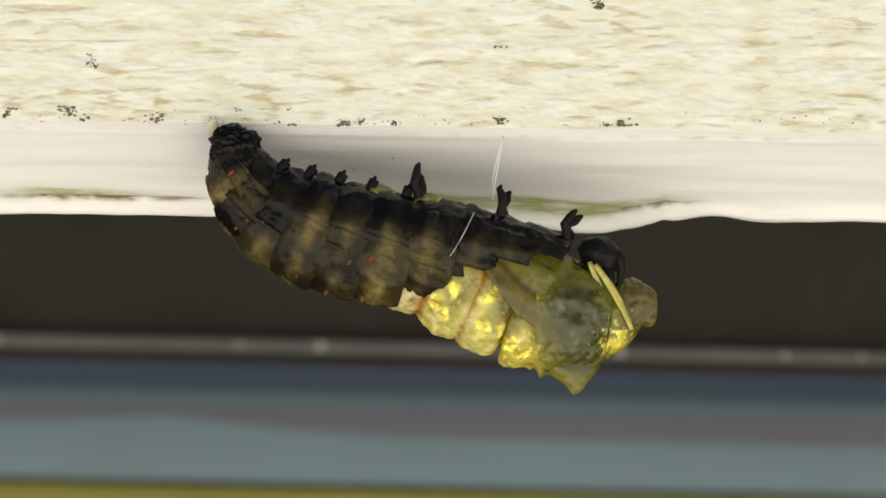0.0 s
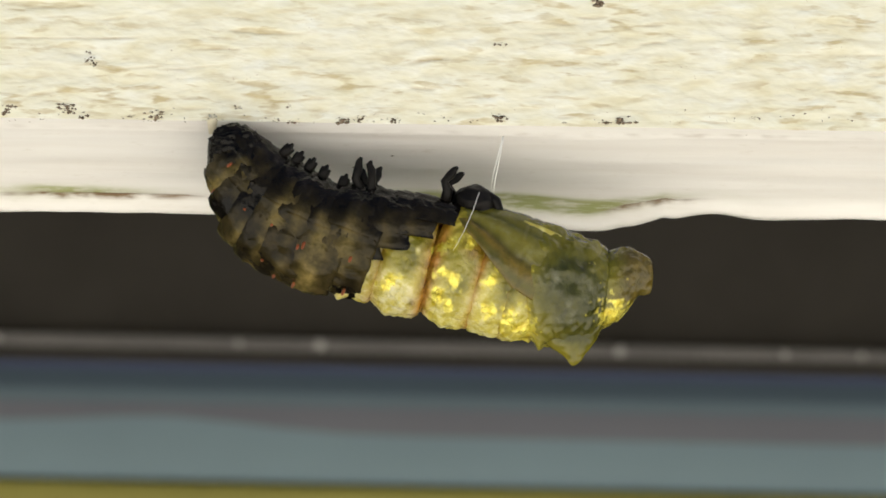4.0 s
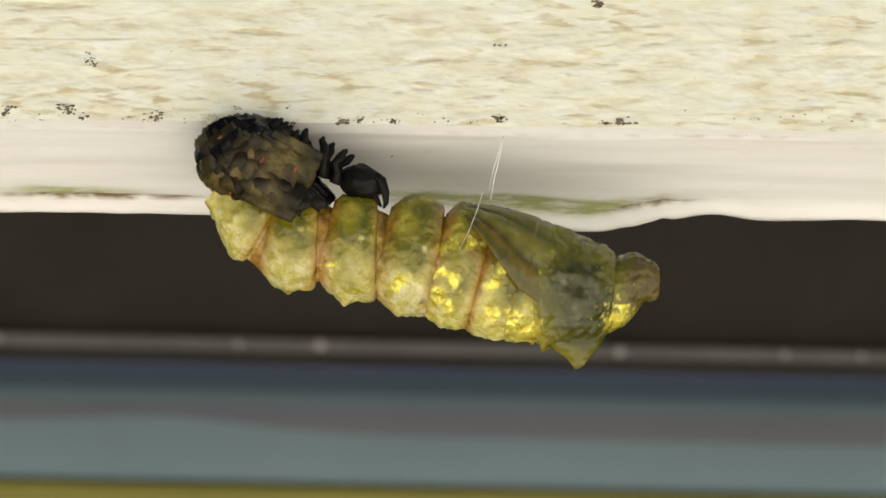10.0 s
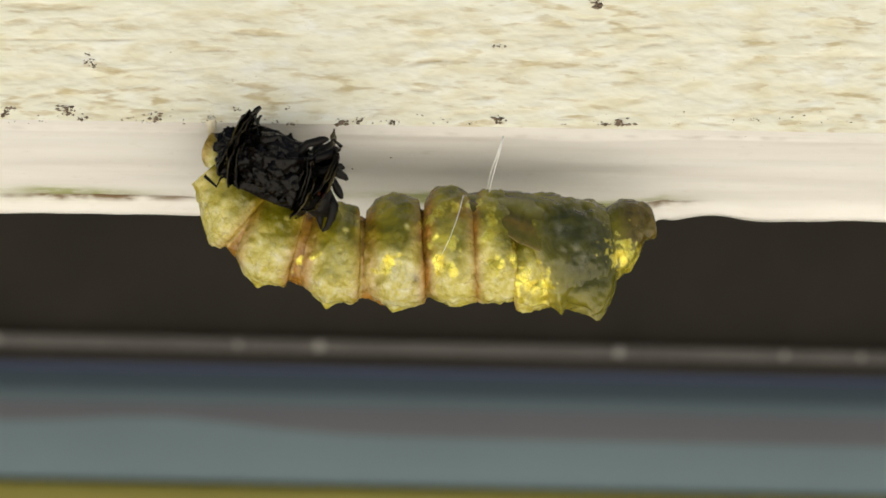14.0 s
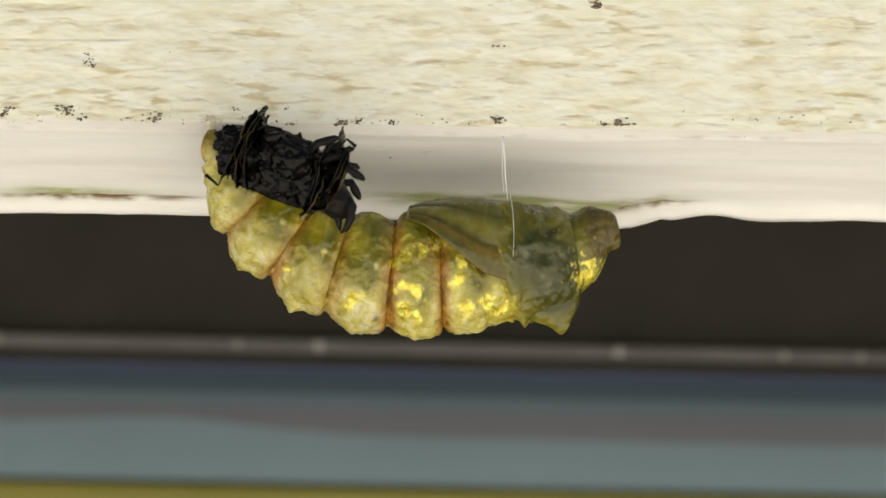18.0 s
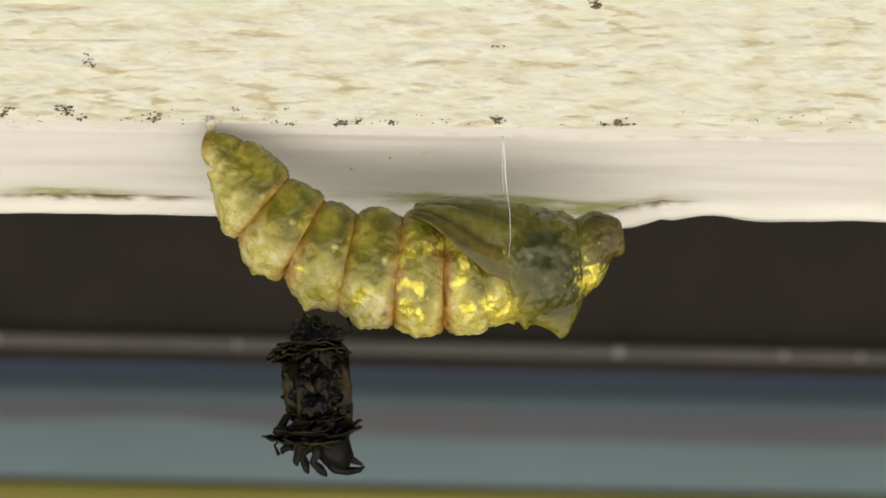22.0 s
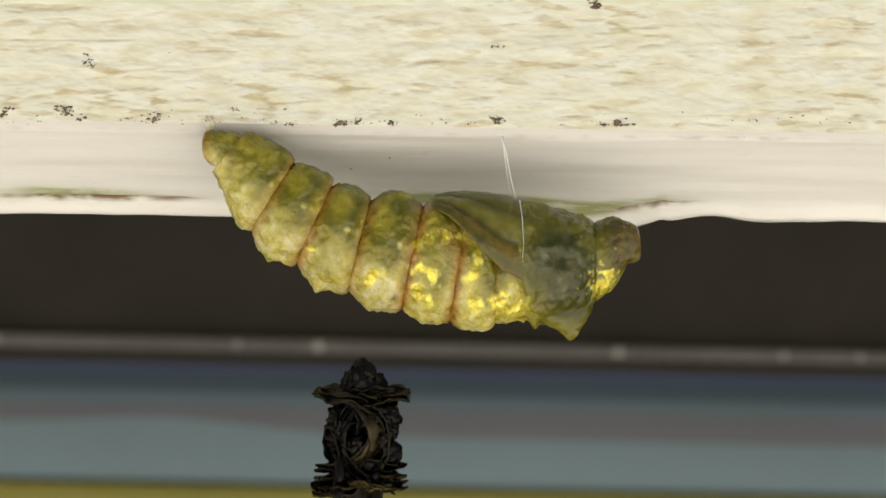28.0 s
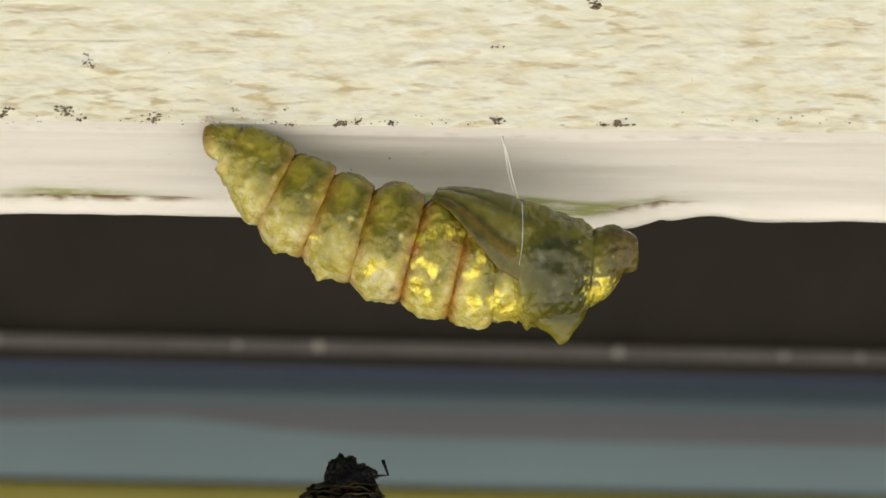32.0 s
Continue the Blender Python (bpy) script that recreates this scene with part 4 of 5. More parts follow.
    body(11.5, (378, 240), (355, 258), (411, 451), (446, 358), (521, 506), (534, 356), (638, 524), (627, 360), (750, 543), (766, 377), (803, 593), (826, 449), (872, 624), (894, 499), (979, 602), (1057, 623), (1101, 549), (1137, 416))
    body(12, (379, 242), (362, 266), (424, 457), (457, 363), (527, 523), (543, 375), (629, 543), (617, 371), (746, 527), (730, 363), (808, 539), (773, 387), (875, 543), (859, 414), (945, 516), (1033, 526), (1077, 449), (1097, 311), roll=-12)
    body(12.5, (381, 240), (360, 260), (420, 439), (463, 347), (536, 516), (547, 368), (646, 539), (645, 372), (755, 548), (782, 386), (799, 595), (836, 460), (868, 635), (906, 510), (954, 639), (1024, 676), (1083, 613), (1145, 499))
    body(13, (387, 239), (363, 258), (430, 428), (480, 332), (547, 516), (562, 371), (652, 547), (672, 387), (765, 555), (800, 391), (812, 586), (859, 461), (886, 625), (933, 500), (964, 640), (1023, 687), (1080, 629), (1156, 523))
    body(13.5, (388, 238), (364, 263), (420, 429), (470, 337), (536, 505), (556, 364), (652, 535), (656, 373), (763, 543), (793, 374), (818, 583), (865, 445), (885, 619), (921, 494), (987, 632), (1058, 655), (1098, 599), (1145, 470))
    body(14, (387, 242), (365, 278), (422, 438), (469, 344), (523, 500), (555, 363), (640, 531), (637, 367), (761, 523), (761, 352), (847, 539), (851, 383), (910, 547), (906, 414), (996, 555), (1074, 562), (1100, 516), (1118, 380), roll=-25)
    body(14.5, (379, 242), (362, 270), (426, 457), (484, 348), (535, 523), (566, 387), (648, 551), (656, 391), (781, 551), (777, 375), (855, 562), (859, 438), (914, 562), (921, 449), (1003, 562), (1072, 582), (1113, 500), (1140, 367), roll=-12)
    body(15.5, (373, 237), (347, 269), (377, 476), (440, 367), (464, 530), (495, 397), (588, 555), (579, 396), (714, 559), (697, 386), (797, 558), (796, 436), (858, 550), (853, 450), (929, 539), (1002, 555), (1035, 470), (1055, 334))
    body(16.5, (375, 239), (340, 266), (324, 484), (379, 383), (402, 535), (426, 402), (527, 562), (504, 406), (652, 562), (613, 395), (742, 535), (722, 422), (800, 516), (777, 434), (851, 496), (929, 505), (953, 418), (960, 278))
    body(17, (383, 239), (346, 258), (379, 441), (465, 340), (445, 516), (516, 391), (549, 582), (576, 414), (677, 613), (676, 422), (765, 617), (769, 461), (846, 586), (839, 481), (898, 558), (974, 580), (1002, 514), (1031, 385))
    body(17.5, (390, 242), (352, 257), (357, 421), (457, 348), (448, 508), (516, 383), (559, 566), (574, 393), (682, 586), (673, 387), (765, 583), (763, 420), (834, 556), (822, 441), (863, 541), (940, 577), (981, 508), (1037, 386))
    body(18, (383, 239), (362, 274), (410, 413), (508, 320), (484, 488), (555, 367), (574, 555), (604, 387), (691, 587), (705, 395), (781, 595), (797, 434), (861, 580), (855, 461), (914, 555), (996, 586), (1033, 516), (1085, 395))
    body(18.5, (382, 253), (345, 259), (325, 399), (431, 352), (437, 501), (501, 376), (546, 550), (558, 381), (661, 569), (655, 378), (742, 570), (745, 414), (817, 553), (804, 442), (851, 535), (921, 576), (968, 511), (1038, 401))
    body(19, (379, 241), (360, 272), (414, 406), (500, 309), (484, 484), (547, 356), (574, 535), (604, 375), (687, 569), (701, 384), (769, 582), (786, 430), (855, 570), (847, 465), (910, 543), (972, 582), (1017, 516), (1083, 406))
    body(19.5, (379, 236), (360, 267), (427, 416), (507, 313), (493, 492), (552, 366), (586, 544), (612, 385), (711, 566), (703, 384), (797, 555), (780, 406), (863, 533), (840, 425), (883, 519), (943, 565), (994, 498), (1073, 397))
    body(20, (379, 239), (352, 262), (410, 434), (492, 336), (488, 504), (541, 379), (580, 555), (604, 395), (703, 587), (707, 406), (789, 601), (793, 453), (861, 592), (857, 477), (921, 566), (988, 601), (1028, 523), (1089, 414))
    body(20.5, (376, 233), (358, 270), (438, 425), (513, 319), (507, 489), (558, 354), (600, 532), (617, 367), (717, 560), (716, 375), (800, 561), (799, 410), (865, 548), (859, 437), (887, 541), (948, 593), (1005, 528), (1095, 433))
    body(21, (375, 237), (359, 281), (435, 430), (516, 333), (505, 503), (566, 368), (602, 549), (621, 384), (702, 577), (716, 391), (779, 586), (801, 433), (862, 579), (865, 472), (926, 558), (1000, 593), (1040, 518), (1102, 400))
    body(21.5, (380, 238), (357, 275), (396, 432), (497, 354), (470, 507), (537, 376), (583, 545), (592, 372), (688, 567), (690, 378), (769, 572), (776, 420), (841, 558), (838, 449), (885, 540), (957, 577), (1001, 504), (1067, 388))
    body(22, (377, 237), (365, 277), (434, 419), (516, 323), (507, 494), (566, 358), (599, 547), (619, 376), (698, 576), (716, 389), (783, 591), (798, 441), (860, 579), (865, 468), (919, 560), (991, 595), (1033, 520), (1096, 402))
    body(22.3, (377, 237), (365, 277), (434, 419), (516, 323), (507, 494), (566, 358), (599, 547), (619, 375), (698, 576), (716, 389), (782, 592), (798, 443), (858, 581), (863, 469), (920, 558), (994, 590), (1033, 513), (1090, 392))
    body(22.5, (372, 218), (390, 261), (526, 350), (533, 207), (587, 395), (603, 236), (636, 465), (679, 290), (698, 526), (772, 352), (761, 582), (813, 439), (810, 594), (836, 474), (860, 577), (914, 621), (981, 563), (1082, 488))
    body(22.7, (374, 233), (363, 277), (438, 421), (519, 316), (498, 487), (567, 362), (588, 538), (621, 377), (701, 567), (726, 380), (791, 571), (798, 422), (865, 564), (857, 451), (906, 553), (977, 591), (1027, 522), (1103, 408))
    body(23, (379, 233), (368, 268), (432, 433), (502, 314), (511, 490), (555, 336), (594, 533), (630, 345), (665, 551), (691, 362), (748, 566), (722, 411), (805, 564), (774, 424), (853, 538), (906, 564), (958, 500), (1020, 366), roll=22)
    body(23.5, (372, 238), (355, 274), (402, 434), (490, 335), (474, 494), (533, 356), (574, 532), (600, 353), (662, 561), (693, 372), (744, 584), (748, 432), (809, 584), (797, 457), (866, 559), (932, 584), (983, 514), (1057, 416))
    body(24, (377, 235), (365, 279), (441, 424), (520, 318), (509, 488), (573, 358), (603, 535), (630, 371), (709, 567), (739, 380), (792, 584), (814, 437), (871, 584), (871, 472), (932, 567), (1007, 598), (1049, 525), (1112, 404))
    body(24.5, (375, 234), (368, 279), (458, 407), (528, 298), (517, 469), (585, 342), (598, 525), (638, 369), (701, 563), (742, 379), (785, 580), (809, 435), (861, 577), (863, 467), (920, 558), (991, 593), (1038, 521), (1103, 399))
    body(25, (379, 233), (371, 279), (458, 400), (533, 295), (522, 462), (590, 333), (608, 512), (643, 356), (704, 551), (748, 367), (783, 576), (814, 433), (858, 576), (867, 468), (917, 558), (982, 601), (1038, 533), (1112, 415))
    body(25.5, (375, 231), (365, 274), (461, 397), (531, 297), (527, 461), (591, 335), (609, 516), (652, 356), (703, 558), (750, 367), (793, 578), (828, 434), (863, 576), (878, 457), (925, 558), (1002, 600), (1052, 531), (1120, 410))
    body(26.5, (377, 233), (360, 270), (450, 418), (509, 301), (514, 473), (567, 340), (595, 522), (624, 356), (685, 553), (732, 371), (773, 576), (806, 432), (843, 578), (859, 463), (913, 561), (988, 600), (1037, 529), (1103, 408))
    body(27.5, (379, 236), (356, 266), (438, 438), (484, 305), (500, 484), (541, 344), (582, 527), (596, 356), (668, 547), (715, 375), (754, 574), (785, 430), (824, 578), (839, 469), (898, 562), (971, 600), (1019, 527), (1083, 406))
    body(28, (377, 235), (366, 281), (460, 404), (529, 292), (529, 463), (587, 327), (614, 509), (649, 351), (713, 547), (759, 362), (796, 569), (827, 430), (871, 577), (880, 474), (935, 564), (1009, 601), (1055, 529), (1125, 404))
    body(28.5, (379, 235), (366, 279), (449, 409), (526, 306), (509, 473), (584, 346), (589, 526), (640, 372), (694, 563), (738, 378), (781, 576), (799, 433), (853, 576), (856, 468), (915, 556), (990, 591), (1036, 517), (1097, 387))
    body(29, (377, 231), (371, 277), (467, 395), (531, 286), (526, 453), (594, 321), (608, 503), (654, 345), (707, 544), (752, 358), (788, 569), (814, 424), (858, 574), (871, 463), (919, 558), (989, 604), (1046, 535), (1121, 415))
    body(29.5, (377, 231), (368, 277), (463, 400), (530, 289), (526, 456), (594, 325), (606, 508), (652, 352), (704, 547), (751, 364), (789, 568), (815, 422), (861, 570), (870, 464), (923, 556), (994, 596), (1045, 526), (1119, 403))
    body(30, (377, 233), (368, 279), (465, 404), (531, 288), (533, 456), (594, 323), (619, 503), (654, 345), (713, 542), (761, 362), (796, 570), (831, 424), (869, 576), (882, 474), (937, 564), (1009, 602), (1055, 532), (1132, 409))
    body(30.5, (378, 231), (368, 275), (466, 399), (531, 281), (530, 454), (594, 320), (612, 501), (656, 344), (708, 542), (760, 359), (795, 563), (832, 423), (867, 573), (884, 467), (928, 562), (997, 604), (1052, 537), (1124, 413))
    body(31, (377, 227), (367, 270), (469, 387), (529, 266), (527, 441), (591, 305), (605, 488), (656, 332), (699, 535), (761, 352), (785, 558), (836, 428), (855, 578), (882, 469), (916, 569), (981, 615), (1046, 551), (1113, 426))
    body(31.5, (378, 229), (366, 269), (462, 397), (527, 279), (516, 450), (587, 321), (591, 505), (647, 349), (689, 547), (746, 367), (780, 563), (818, 429), (844, 571), (861, 462), (894, 558), (959, 603), (1020, 537), (1088, 414))
    body(32, (377, 228), (367, 267), (473, 397), (531, 274), (534, 441), (594, 309), (617, 492), (656, 328), (707, 531), (761, 353), (793, 562), (839, 430), (859, 574), (882, 469), (924, 562), (988, 608), (1046, 543), (1120, 423))
    for ob, rows in zip(seg, body_rows):
        walk(ob, [(t, steady(t, m)) for t, m in rows])

    # the antenna cases fold down against the belly
    def feelers(t, base, end, z):
        for k in range(2):
            shift = (-9 if k else 0)
            case_rows[k].append((t, frame_of((base[0] + shift, base[1] + shift / 2), (end[0] + shift * 1.6, end[1] + shift * 0.5), (z - 12 * k) * S)))

    feelers(0.0, (1050, 468), (1105, 565), 46)
    feelers(0.5, (1005, 505), (1062, 625), 46)
    feelers(1.0, (1046, 455), (1092, 600), 46)
    feelers(1.5, (1036, 440), (1106, 588), 46)
    feelers(2.0, (905, 330), (1050, 412), 46)
    feelers(2.5, (1008, 380), (1104, 520), 46)
    feelers(3.0, (965, 388), (1070, 522), 46)
    feelers(3.5, (925, 392), (1068, 484), 40)
    feelers(5.5, (930, 410), (1060, 470), 20)
    feelers(6.0, (930, 430), (1060, 480), 10)
    for ob, rows in zip(cases, case_rows):
        walk(ob, [(t, steady(t, m)) for t, m in sorted(rows, key=lambda r: r[0])])

    # the old skin slides to the tail
    ring_rows, leg_rows, head_rows = [[] for _ in rings], [[] for _ in legs], []
    shred_rows, lump_rows = [[] for _ in shreds], [[] for _ in lumps]
    rnd = random.Random(21)
    askew = [(rnd.uniform(-13, 13), (k * 53 % 80 - 40 if k < RINGS else k * 53 % 50 - 25), rnd.uniform(-10, 10), rnd.uniform(-6, 6)) for k in range(RINGS + FULL)]

    def fold(t, back, belly, leg_at, head_at, head_turn, lean=0.0):
        """The skin at t: its back and belly lines, the feet of three legs, the head shell."""
        belly = [(x, y - (10 if i in (2, 3) and t < 5 else 0)) for i, (x, y) in enumerate(belly)]
        end = back[-1]
        split = min((hypot(*(p - q for p, q in zip(spread(belly, g / 40), end))), g / 40) for g in range(8, 41))[1]
        split = lean or split
        for k in range(RINGS):
            if k < FULL:
                f = (k + 0.45) / FULL
                d, v = spread(back, f), spread(belly, split * f + ((0.0, 0.02, 0.06) if t > 1.8 else (0.0, 0.0, 0.01))[max(0, k - 5)])
                last[k] = ((d[0] + v[0]) / 2, (d[1] + v[1]) / 2, atan2(d[1] - v[1], v[0] - d[0]) - pi / 2, min(1.06 if t > 5 else 1.16, max(0.5, hypot(d[0] - v[0], d[1] - v[1]) / HIGH[k])))
            else:
                g = split + (1 - split) * ((k - FULL) * 1.1 - 0.3 if t < 2 else k - FULL + 0.1) / 4
                p, q = spread(belly, g - 0.03), spread(belly, min(1, g + 0.03))
                a = atan2(p[1] - q[1], q[0] - p[0])
                last[k] = ((p[0] + q[0]) / 2 + (88, 79, 69, 58)[k - FULL] * sin(a), (p[1] + q[1]) / 2 + (88, 79, 69, 58)[k - FULL] * cos(a), a, 1.0)
        for k in range(6):
            p = leg_at[k % 3]
            last["leg", k] = (p[0] + (6 if k > 2 else 0), p[1] + (3 if k > 2 else 0), radians((6, -2, -10, 8, -8, -17)[k]))
        last["head"] = (*head_at, radians(head_turn))
        put(t)

    def put(t, mess=0.0, tail=(400, 240), end=(620, 350), spin=0.0, ahead=0.0, pitch=0.0):
        """Keys all that belongs to the skin: drawn over the pupa (mess 0), or shrunk to a husk (mess 1) that lies from tail to end on the sheet and is spun about that line."""
        long = hypot(end[0] - tail[0], end[1] - tail[1])
        lie = atan2(tail[1] - end[1], end[0] - tail[0])
        run = min(1.3, long / 250)
        whole = pose((tail[0] - 784) * S, (441 - tail[1]) * S, ahead * 0.001, 0, 0, degrees(lie)) @ pose(0, 0, 0, spin, pitch)

        def at(x, y, a, z, hx, hy, ha, hz, tilt=0.0):
            """From a place on the sheet to a place along the husk."""
            hx *= run
            if mess >= 1:
                return whole @ pose(hx * S, hy * S, hz * S, tilt, 0, degrees(ha))
            wx, wy = tail[0] + hx * cos(lie) + hy * sin(-lie), tail[1] - hx * sin(lie) - hy * cos(lie)
            turn = (ha + lie - a + pi) % (2 * pi) - pi
            return pose((x + (wx - x) * mess - 784) * S, (441 - y - (wy - y) * mess) * S, (z + (hz - z) * mess) * S + ahead * 0.001, tilt * mess, 0, degrees(a + turn * mess))

        for n in range(RINGS + FULL):
            k = n if n < RINGS else n - RINGS
            x, y, a, q = last[k]
            e = askew[n]
            # the folds close up lengthwise inside the husk
            if k < FULL:
                slide = (1 - q) * HIGH[k] / 2 * (-1 if n < RINGS else 1)
                slide += ((-0.48 if n < RINGS else 0.55) * HIGH[k] / 2 - slide) * mess
                home = (96 + 4 * k + 0.8 * e[2], e[3], radians(e[0]), e[2] * 0.6)
            else:
                slide = -0.48 * (186, 168, 148, 126)[k - FULL] / 2 * mess
                home = (118 + 6 * (k - FULL), e[3], radians(e[0]), 0)
            ring_rows[n].append((t, at(x, y, a, 0, *home, e[1]) @ Matrix.Rotation(2 * pi / 3 * mess, 4, Vector((1, 1, 1))) @ pose(0, slide * S, 0)))
        for k in range(6):
            x, y, a = last["leg", k]
            home = ((150, 34, -34, 30), (180, 34, -50, 34), (212, 22, -72, 28), (166, 28, -20, -30), (196, 24, -60, -34), (222, 8, -94, -24))[k]
            leg_rows[k].append((t, at(x, y, a, 16 if k < 3 else -22, home[0], home[1], radians(home[2]), home[3])))
        x, y, a = last["head"]
        head_rows.append((t, at(x, y, a, 0, 222, -22, radians(-20), 0)))
        for k in range(LUMPS):
            f = (k + 0.5) / LUMPS
            r = 7 + 29 * sin(pi * min(1, 0.05 + 0.84 * f)) ** 1.1
            b = 2.4 * k
            home = (12 + 190 * f, r * cos(b) - 4, 1.3 * k, 1.45 * r * sin(b))
            if k < 9:
                near = ((412, 252), (428, 264), (402, 282), (438, 254), (398, 296), (410, 270), (420, 262), (405, 260), (420, 275))[k]
                z = (14, -8, 10, 20, -14, 24, 18, 22, 12)[k]
            else:
                near, z = last[2 + k % 6][:2], -10
            lump_rows[k].append((t, at(*near, k * 1.3, z, *home)))
        for k, (_, a, rad, z) in enumerate(shreds):
            x, y, b, q = last[2 + k]
            side = cos(k * 2.2)
            home = ((48, 74, 96, 120, 150, 175, 62)[k], 28 * side, radians(50 * side - 25), 60 * sin(k * 2.2)) if k < 7 else ((22, 190)[k - 7], (-30, 46)[k - 7], radians((-130, 40)[k - 7]), 20)
            off = rad * 0.15
            shred_rows[k].append((t, at(x + off * cos(a), y - off * sin(a), a, z if k < 7 else -20, *home)))

    fold(0.0, ((370, 262), (377, 384), (474, 487), (620, 537), (772, 534)), ((455, 250), (502, 300), (640, 338), (800, 372), (1020, 425)), ((740, 350), (884, 385), (1000, 418)), (1062, 450), -30)
    fold(0.5, ((370, 262), (377, 384), (469, 487), (600, 537), (740, 540)), ((455, 250), (502, 300), (630, 338), (780, 372), (985, 460)), ((705, 340), (862, 388), (965, 440)), (1030, 480), -40)
    fold(1.0, ((372, 262), (379, 388), (484, 496), (635, 537), (765, 542)), ((455, 248), (510, 300), (630, 336), (790, 378), (995, 428)), ((715, 348), (866, 380), (988, 415)), (1045, 452), -35)
    fold(1.5, ((370, 262), (379, 388), (474, 496), (610, 537), (735, 537)), ((455, 248), (514, 300), (630, 335), (780, 370), (975, 400)), ((685, 345), (840, 372), (962, 400)), (1025, 432), -30)
    fold(2.0, ((363, 262), (357, 384), (444, 497), (540, 541), (627, 529)), ((455, 245), (530, 318), (640, 345), (770, 345), (868, 335)), ((695, 345), (822, 335), (850, 335)), (893, 328), 0)
    fold(2.5, ((367, 262), (378, 390), (468, 493), (590, 527), (657, 520)), ((455, 242), (535, 312), (650, 350), (780, 362), (900, 368)), ((650, 345), (772, 350), (885, 365)), (950, 375), -20)
    fold(3.0, ((367, 262), (379, 391), (470, 493), (590, 529), (658, 512)), ((455, 240), (540, 310), (660, 350), (780, 362), (895, 372)), ((635, 345), (748, 345), (876, 370)), (950, 380), -25)
    fold(3.5, ((368, 260), (377, 376), (444, 473), (545, 519), (637, 524)), ((455, 238), (535, 300), (640, 345), (750, 360), (850, 365)), ((652, 345), (700, 345), (838, 350)), (900, 368), -20)
    fold(5.5, ((366, 258), (372, 366), (411, 449), (482, 489), (586, 490)), ((450, 226), (520, 262), (590, 328), (680, 342), (750, 352)), ((562, 318), (604, 330), (700, 338)), (775, 345), -10, 0.6)
    fold(6.0, ((366, 258), (368, 356), (402, 432), (466, 474), (568, 474)), ((450, 222), (530, 262), (590, 328), (670, 348), (740, 355)), ((585, 322), (637, 335), (708, 342)), (772, 330), -10, 0.6)
    fold(6.5, ((364, 258), (362, 330), (378, 402), (420, 444), (498, 446)), ((450, 222), (520, 250), (560, 300), (620, 330), (670, 338)), ((540, 310), (570, 322), (600, 325)), (655, 325), -10, 0.54)
    fold(7.0, ((372, 256), (380, 320), (396, 384), (440, 424), (515, 428)), ((450, 220), (530, 232), (555, 300), (620, 345), (670, 348)), ((575, 305), (605, 305), (645, 330)), (702, 322), -15, 0.58)
    fold(8.0, ((374, 250), (378, 322), (390, 378), (434, 402), (508, 400)), ((450, 222), (515, 225), (534, 272), (560, 326), (614, 345)), ((555, 295), (590, 305), (605, 315)), (645, 328), -15, 0.6)
    fold(9.0, ((372, 250), (374, 304), (390, 342), (440, 360), (512, 358)), ((440, 226), (498, 228), (528, 252), (545, 300), (590, 334)), ((560, 290), (590, 300), (612, 312)), (650, 324), -15, 0.6)

    fold(10.0, ((362, 252), (352, 300), (376, 342), (430, 362), (505, 356)), ((430, 224), (485, 224), (518, 248), (535, 298), (580, 334)), ((542, 290), (572, 300), (596, 312)), (640, 322), -15, 0.6)
    put(10.25, 0.25, (380, 258), (635, 340), 0, 0.25)
    put(10.5, 0.5, (385, 262), (625, 340), 0, 0.5)
    put(10.75, 0.75, (390, 266), (600, 338), 0, 0.75)
    put(11, 1, (394, 268), (575, 335), 0, 1)
    put(11.5, 1, (402, 262), (585, 338), 0, 1)
    put(12, 1, (401, 264), (584, 342), 0, 1)
    put(12.5, 1, (406, 262), (602, 345), -8, 2)
    put(13, 1, (411, 263), (614, 350), -10, 3)
    put(13.5, 1, (410, 262), (604, 344), -6, 3)
    put(14, 1, (409, 263), (590, 338), 0, 3)
    put(14.5, 1, (411, 259), (596, 348), 4, 3)
    put(16.5, 1, (408, 263), (592, 356), 14, 4)
    put(17, 1, (406, 259), (596, 358), 10, 4)
    put(17.5, 1, (408, 266), (612, 345), 6, 4)
    put(18, 1, (410, 260), (626, 342), 0, 5)
    put(18.5, 1, (408, 242), (640, 318), -6, 5)
    put(19, 1, (416, 249), (636, 330), -10, 5)
    put(19.5, 1, (415, 237), (636, 288), -5, 5)
    put(20, 1, (400, 260), (612, 318), 8, 5)
    put(20.5, 1, (425, 268), (645, 240), 0, 6)
    put(20.65, 1, (500, 330), (640, 420), 0, 7)
    put(20.8, 1, (590, 470), (610, 690), 0, 5)
    put(21, 1, (605, 564), (582, 815), 0, 3)
    put(21.25, 1, (592, 560), (570, 800), 50, 3)
    put(21.5, 1, (576, 553), (552, 784), 95, 3)
    put(21.75, 1, (565, 565), (560, 806), 140, 3)
    put(22, 1, (556, 577), (574, 818), 180, 3)
    put(22.3, 1, (560, 580), (580, 825), 180, 3)
    put(22.5, 1, (655, 502), (690, 755), 180, 3)
    put(22.7, 1, (570, 575), (582, 815), 165, 3)
    put(23, 1, (577, 566), (586, 785), 125, 3)
    put(23.5, 1, (545, 598), (570, 860), 170, 3)
    put(24, 1, (608, 602), (634, 855), 190, 3)
    put(24.5, 1, (634, 584), (640, 850), 130, 3)
    put(25, 1, (591, 586), (622, 838), 185, 3)
    put(25.5, 1, (613, 582), (602, 850), 215, 3)
    put(26.5, 1, (595, 615), (600, 875), 160, 3)
    put(27.5, 1, (580, 648), (602, 900), 120, 3)
    put(28, 1, (647, 656), (640, 900), 95, 3)
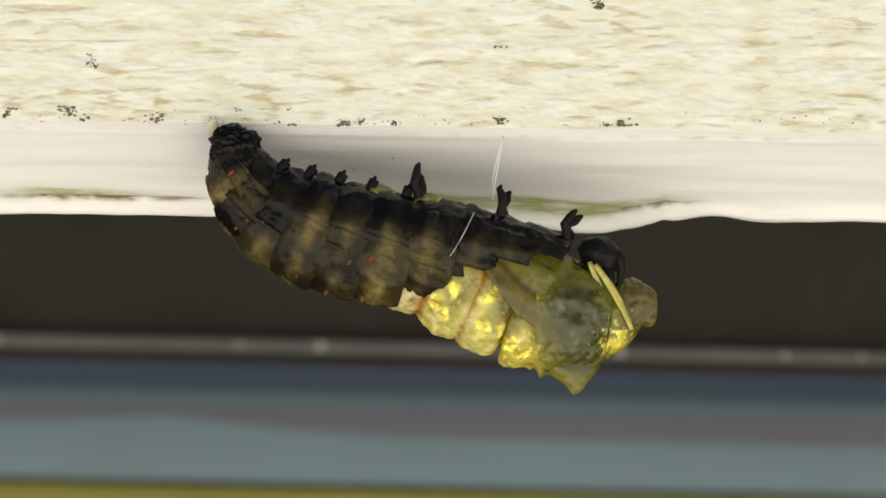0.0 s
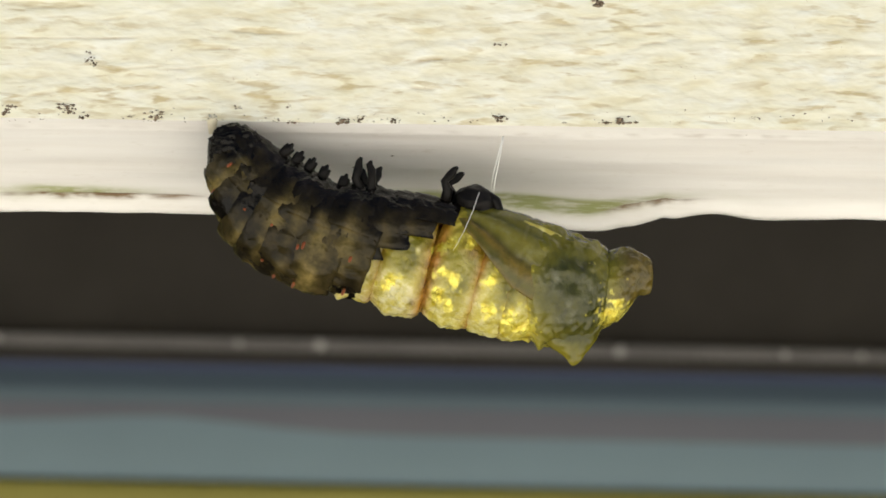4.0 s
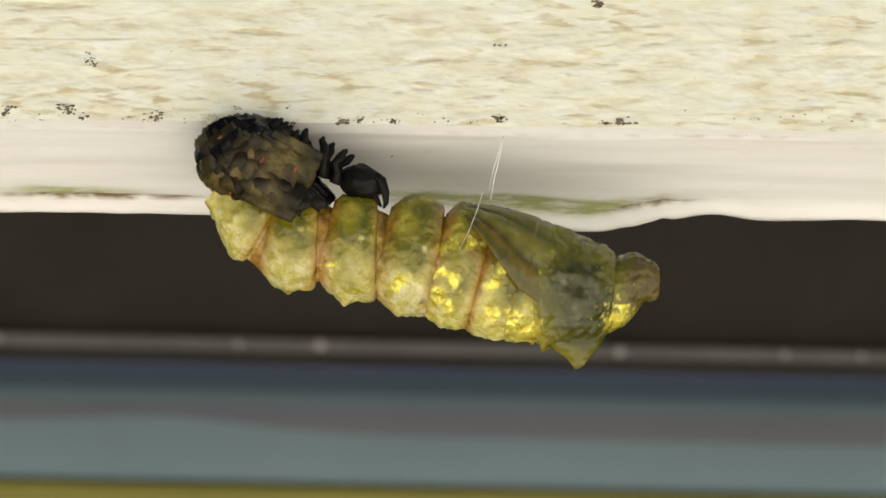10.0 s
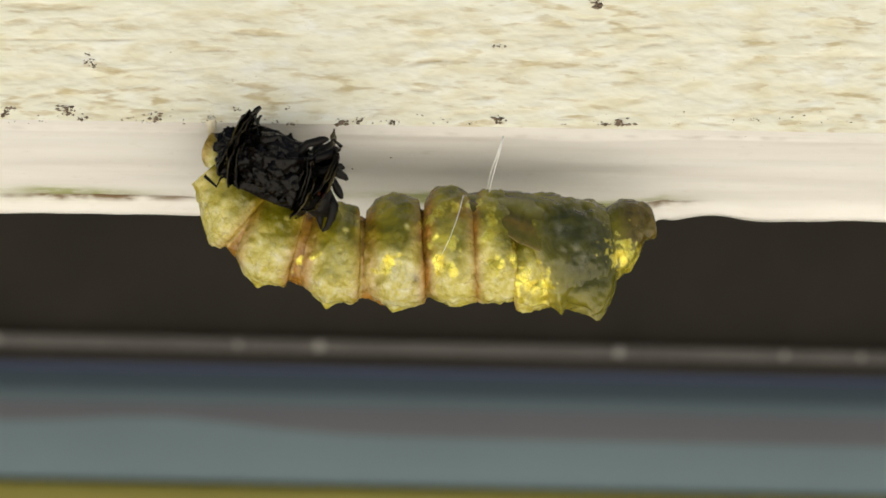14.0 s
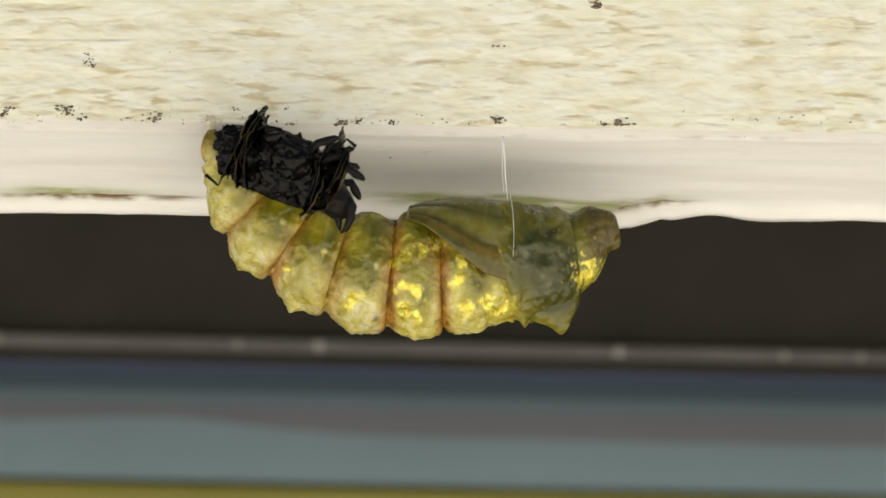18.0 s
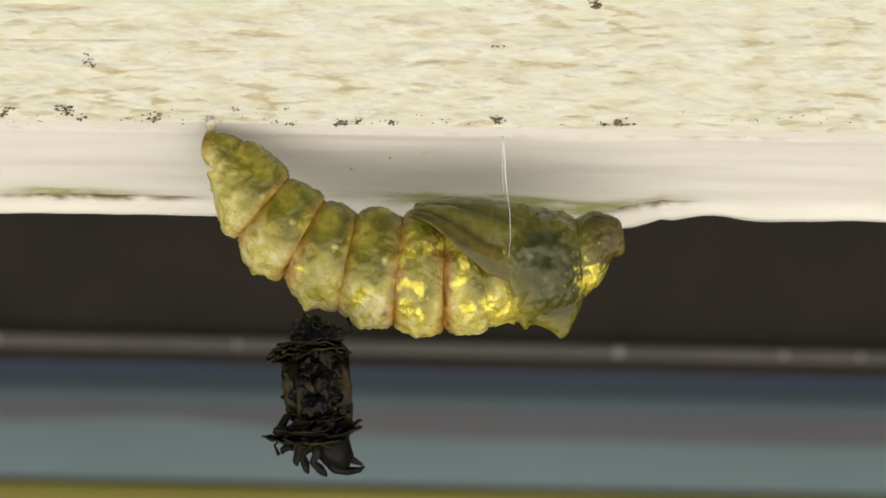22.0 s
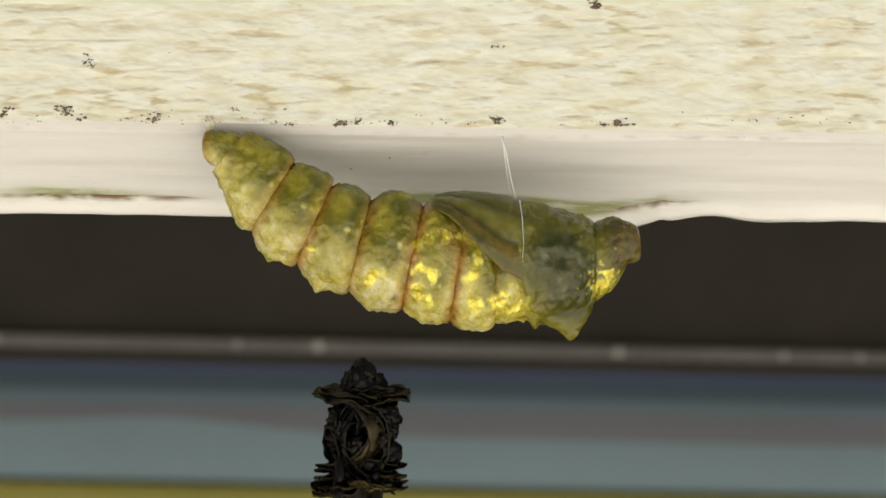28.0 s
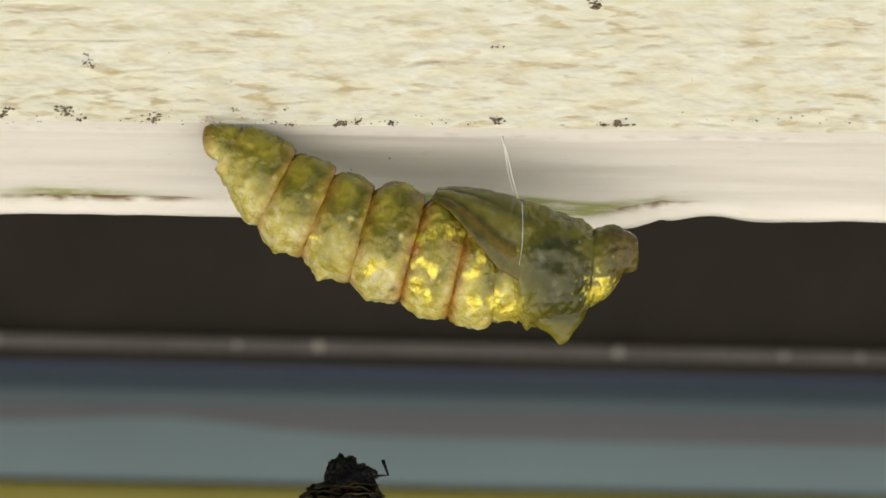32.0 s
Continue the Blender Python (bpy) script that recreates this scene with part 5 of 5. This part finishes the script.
    put(28.5, 1, (632, 662), (630, 915), 130, 3)
    put(29, 1, (600, 657), (640, 890), 175, 3)
    put(29.5, 1, (634, 683), (640, 940), 110, 3)
    put(30, 1, (643, 690), (628, 950), 60, 3)
    put(30.5, 1, (622, 695), (625, 950), 120, 3)
    put(31, 1, (624, 708), (650, 955), 180, 3)
    put(31.5, 1, (580, 800), (602, 1055), 180, 3)
    put(32, 1, (617, 822), (620, 1070), 180, 3)
    for ob, rows in zip((*rings, *legs, shell, *(s[0] for s in shreds), *lumps), (*ring_rows, *leg_rows, head_rows, *shred_rows, *lump_rows)):
        walk(ob, [(t, steady(t, m)) for t, m in rows])

    # the girdle follows the body
    up_rows, side_rows, low_rows = [], [], []

    def silk(t, meet, start, end, z=78):
        turn = degrees(atan2(meet[0] - 889, meet[1] - 246))
        up_rows.append((t, pose((889 - 784) * S, (441 - 246) * S, 0, 0, 0, turn)))
        side_rows.append((t, pose((889 - 784) * S, (441 - 246) * S, 0, 0, 0, turn)))
        turn = degrees(atan2(end[0] - start[0], end[1] - start[1]))
        low_rows.append((t, pose((start[0] - 784) * S, (441 - start[1]) * S, z * S, -13 if z < 60 else 0, 0, turn)))

    silk(0, (875, 330), (838, 378), (757, 515), 84)
    silk(1, (868, 335), (833, 378), (768, 470), 84)
    silk(2, (855, 300), (765, 382), (735, 450), 84)
    silk(3, (876, 330), (845, 342), (788, 465), 84)
    silk(6, (868, 345), (850, 342), (800, 465), 84)
    silk(7, (872, 350), (862, 365), (815, 475), 84)
    silk(8, (868, 320), (840, 342), (780, 460), 84)
    silk(9, (874, 335), (860, 342), (812, 470), 84)
    silk(10, (868, 350), (853, 342), (802, 465), 84)
    silk(11, (878, 320), (805, 342), (748, 440), 84)
    silk(12, (862, 310), (805, 337), (748, 420), 84)
    silk(13, (858, 355), (846, 378), (826, 450), 84)
    silk(14, (868, 330), (820, 347), (775, 470), 84)
    silk(17, (880, 355), (881, 372), (884, 470), 52)
    silk(18, (897, 345), (902, 345), (906, 450), 52)
    silk(19, (897, 345), (896, 342), (893, 450), 52)
    silk(20, (898, 345), (900, 345), (900, 450), 52)
    silk(21, (903, 345), (905, 350), (904, 450), 52)
    silk(22, (897, 345), (898, 350), (898, 450), 52)
    silk(24, (905, 345), (910, 352), (912, 450), 52)
    silk(25, (905, 345), (910, 352), (904, 450), 52)
    silk(28, (910, 345), (918, 355), (922, 450), 52)
    silk(29, (903, 350), (910, 360), (914, 450), 52)
    silk(30, (912, 345), (918, 355), (922, 450), 52)
    silk(32, (914, 345), (922, 360), (918, 450), 52)
    for ob, rows in ((strand_a, up_rows), (strand_b, side_rows), (strand_c, low_rows)):
        walk(ob, [(t, steady(t, m)) for t, m in rows])


motions()
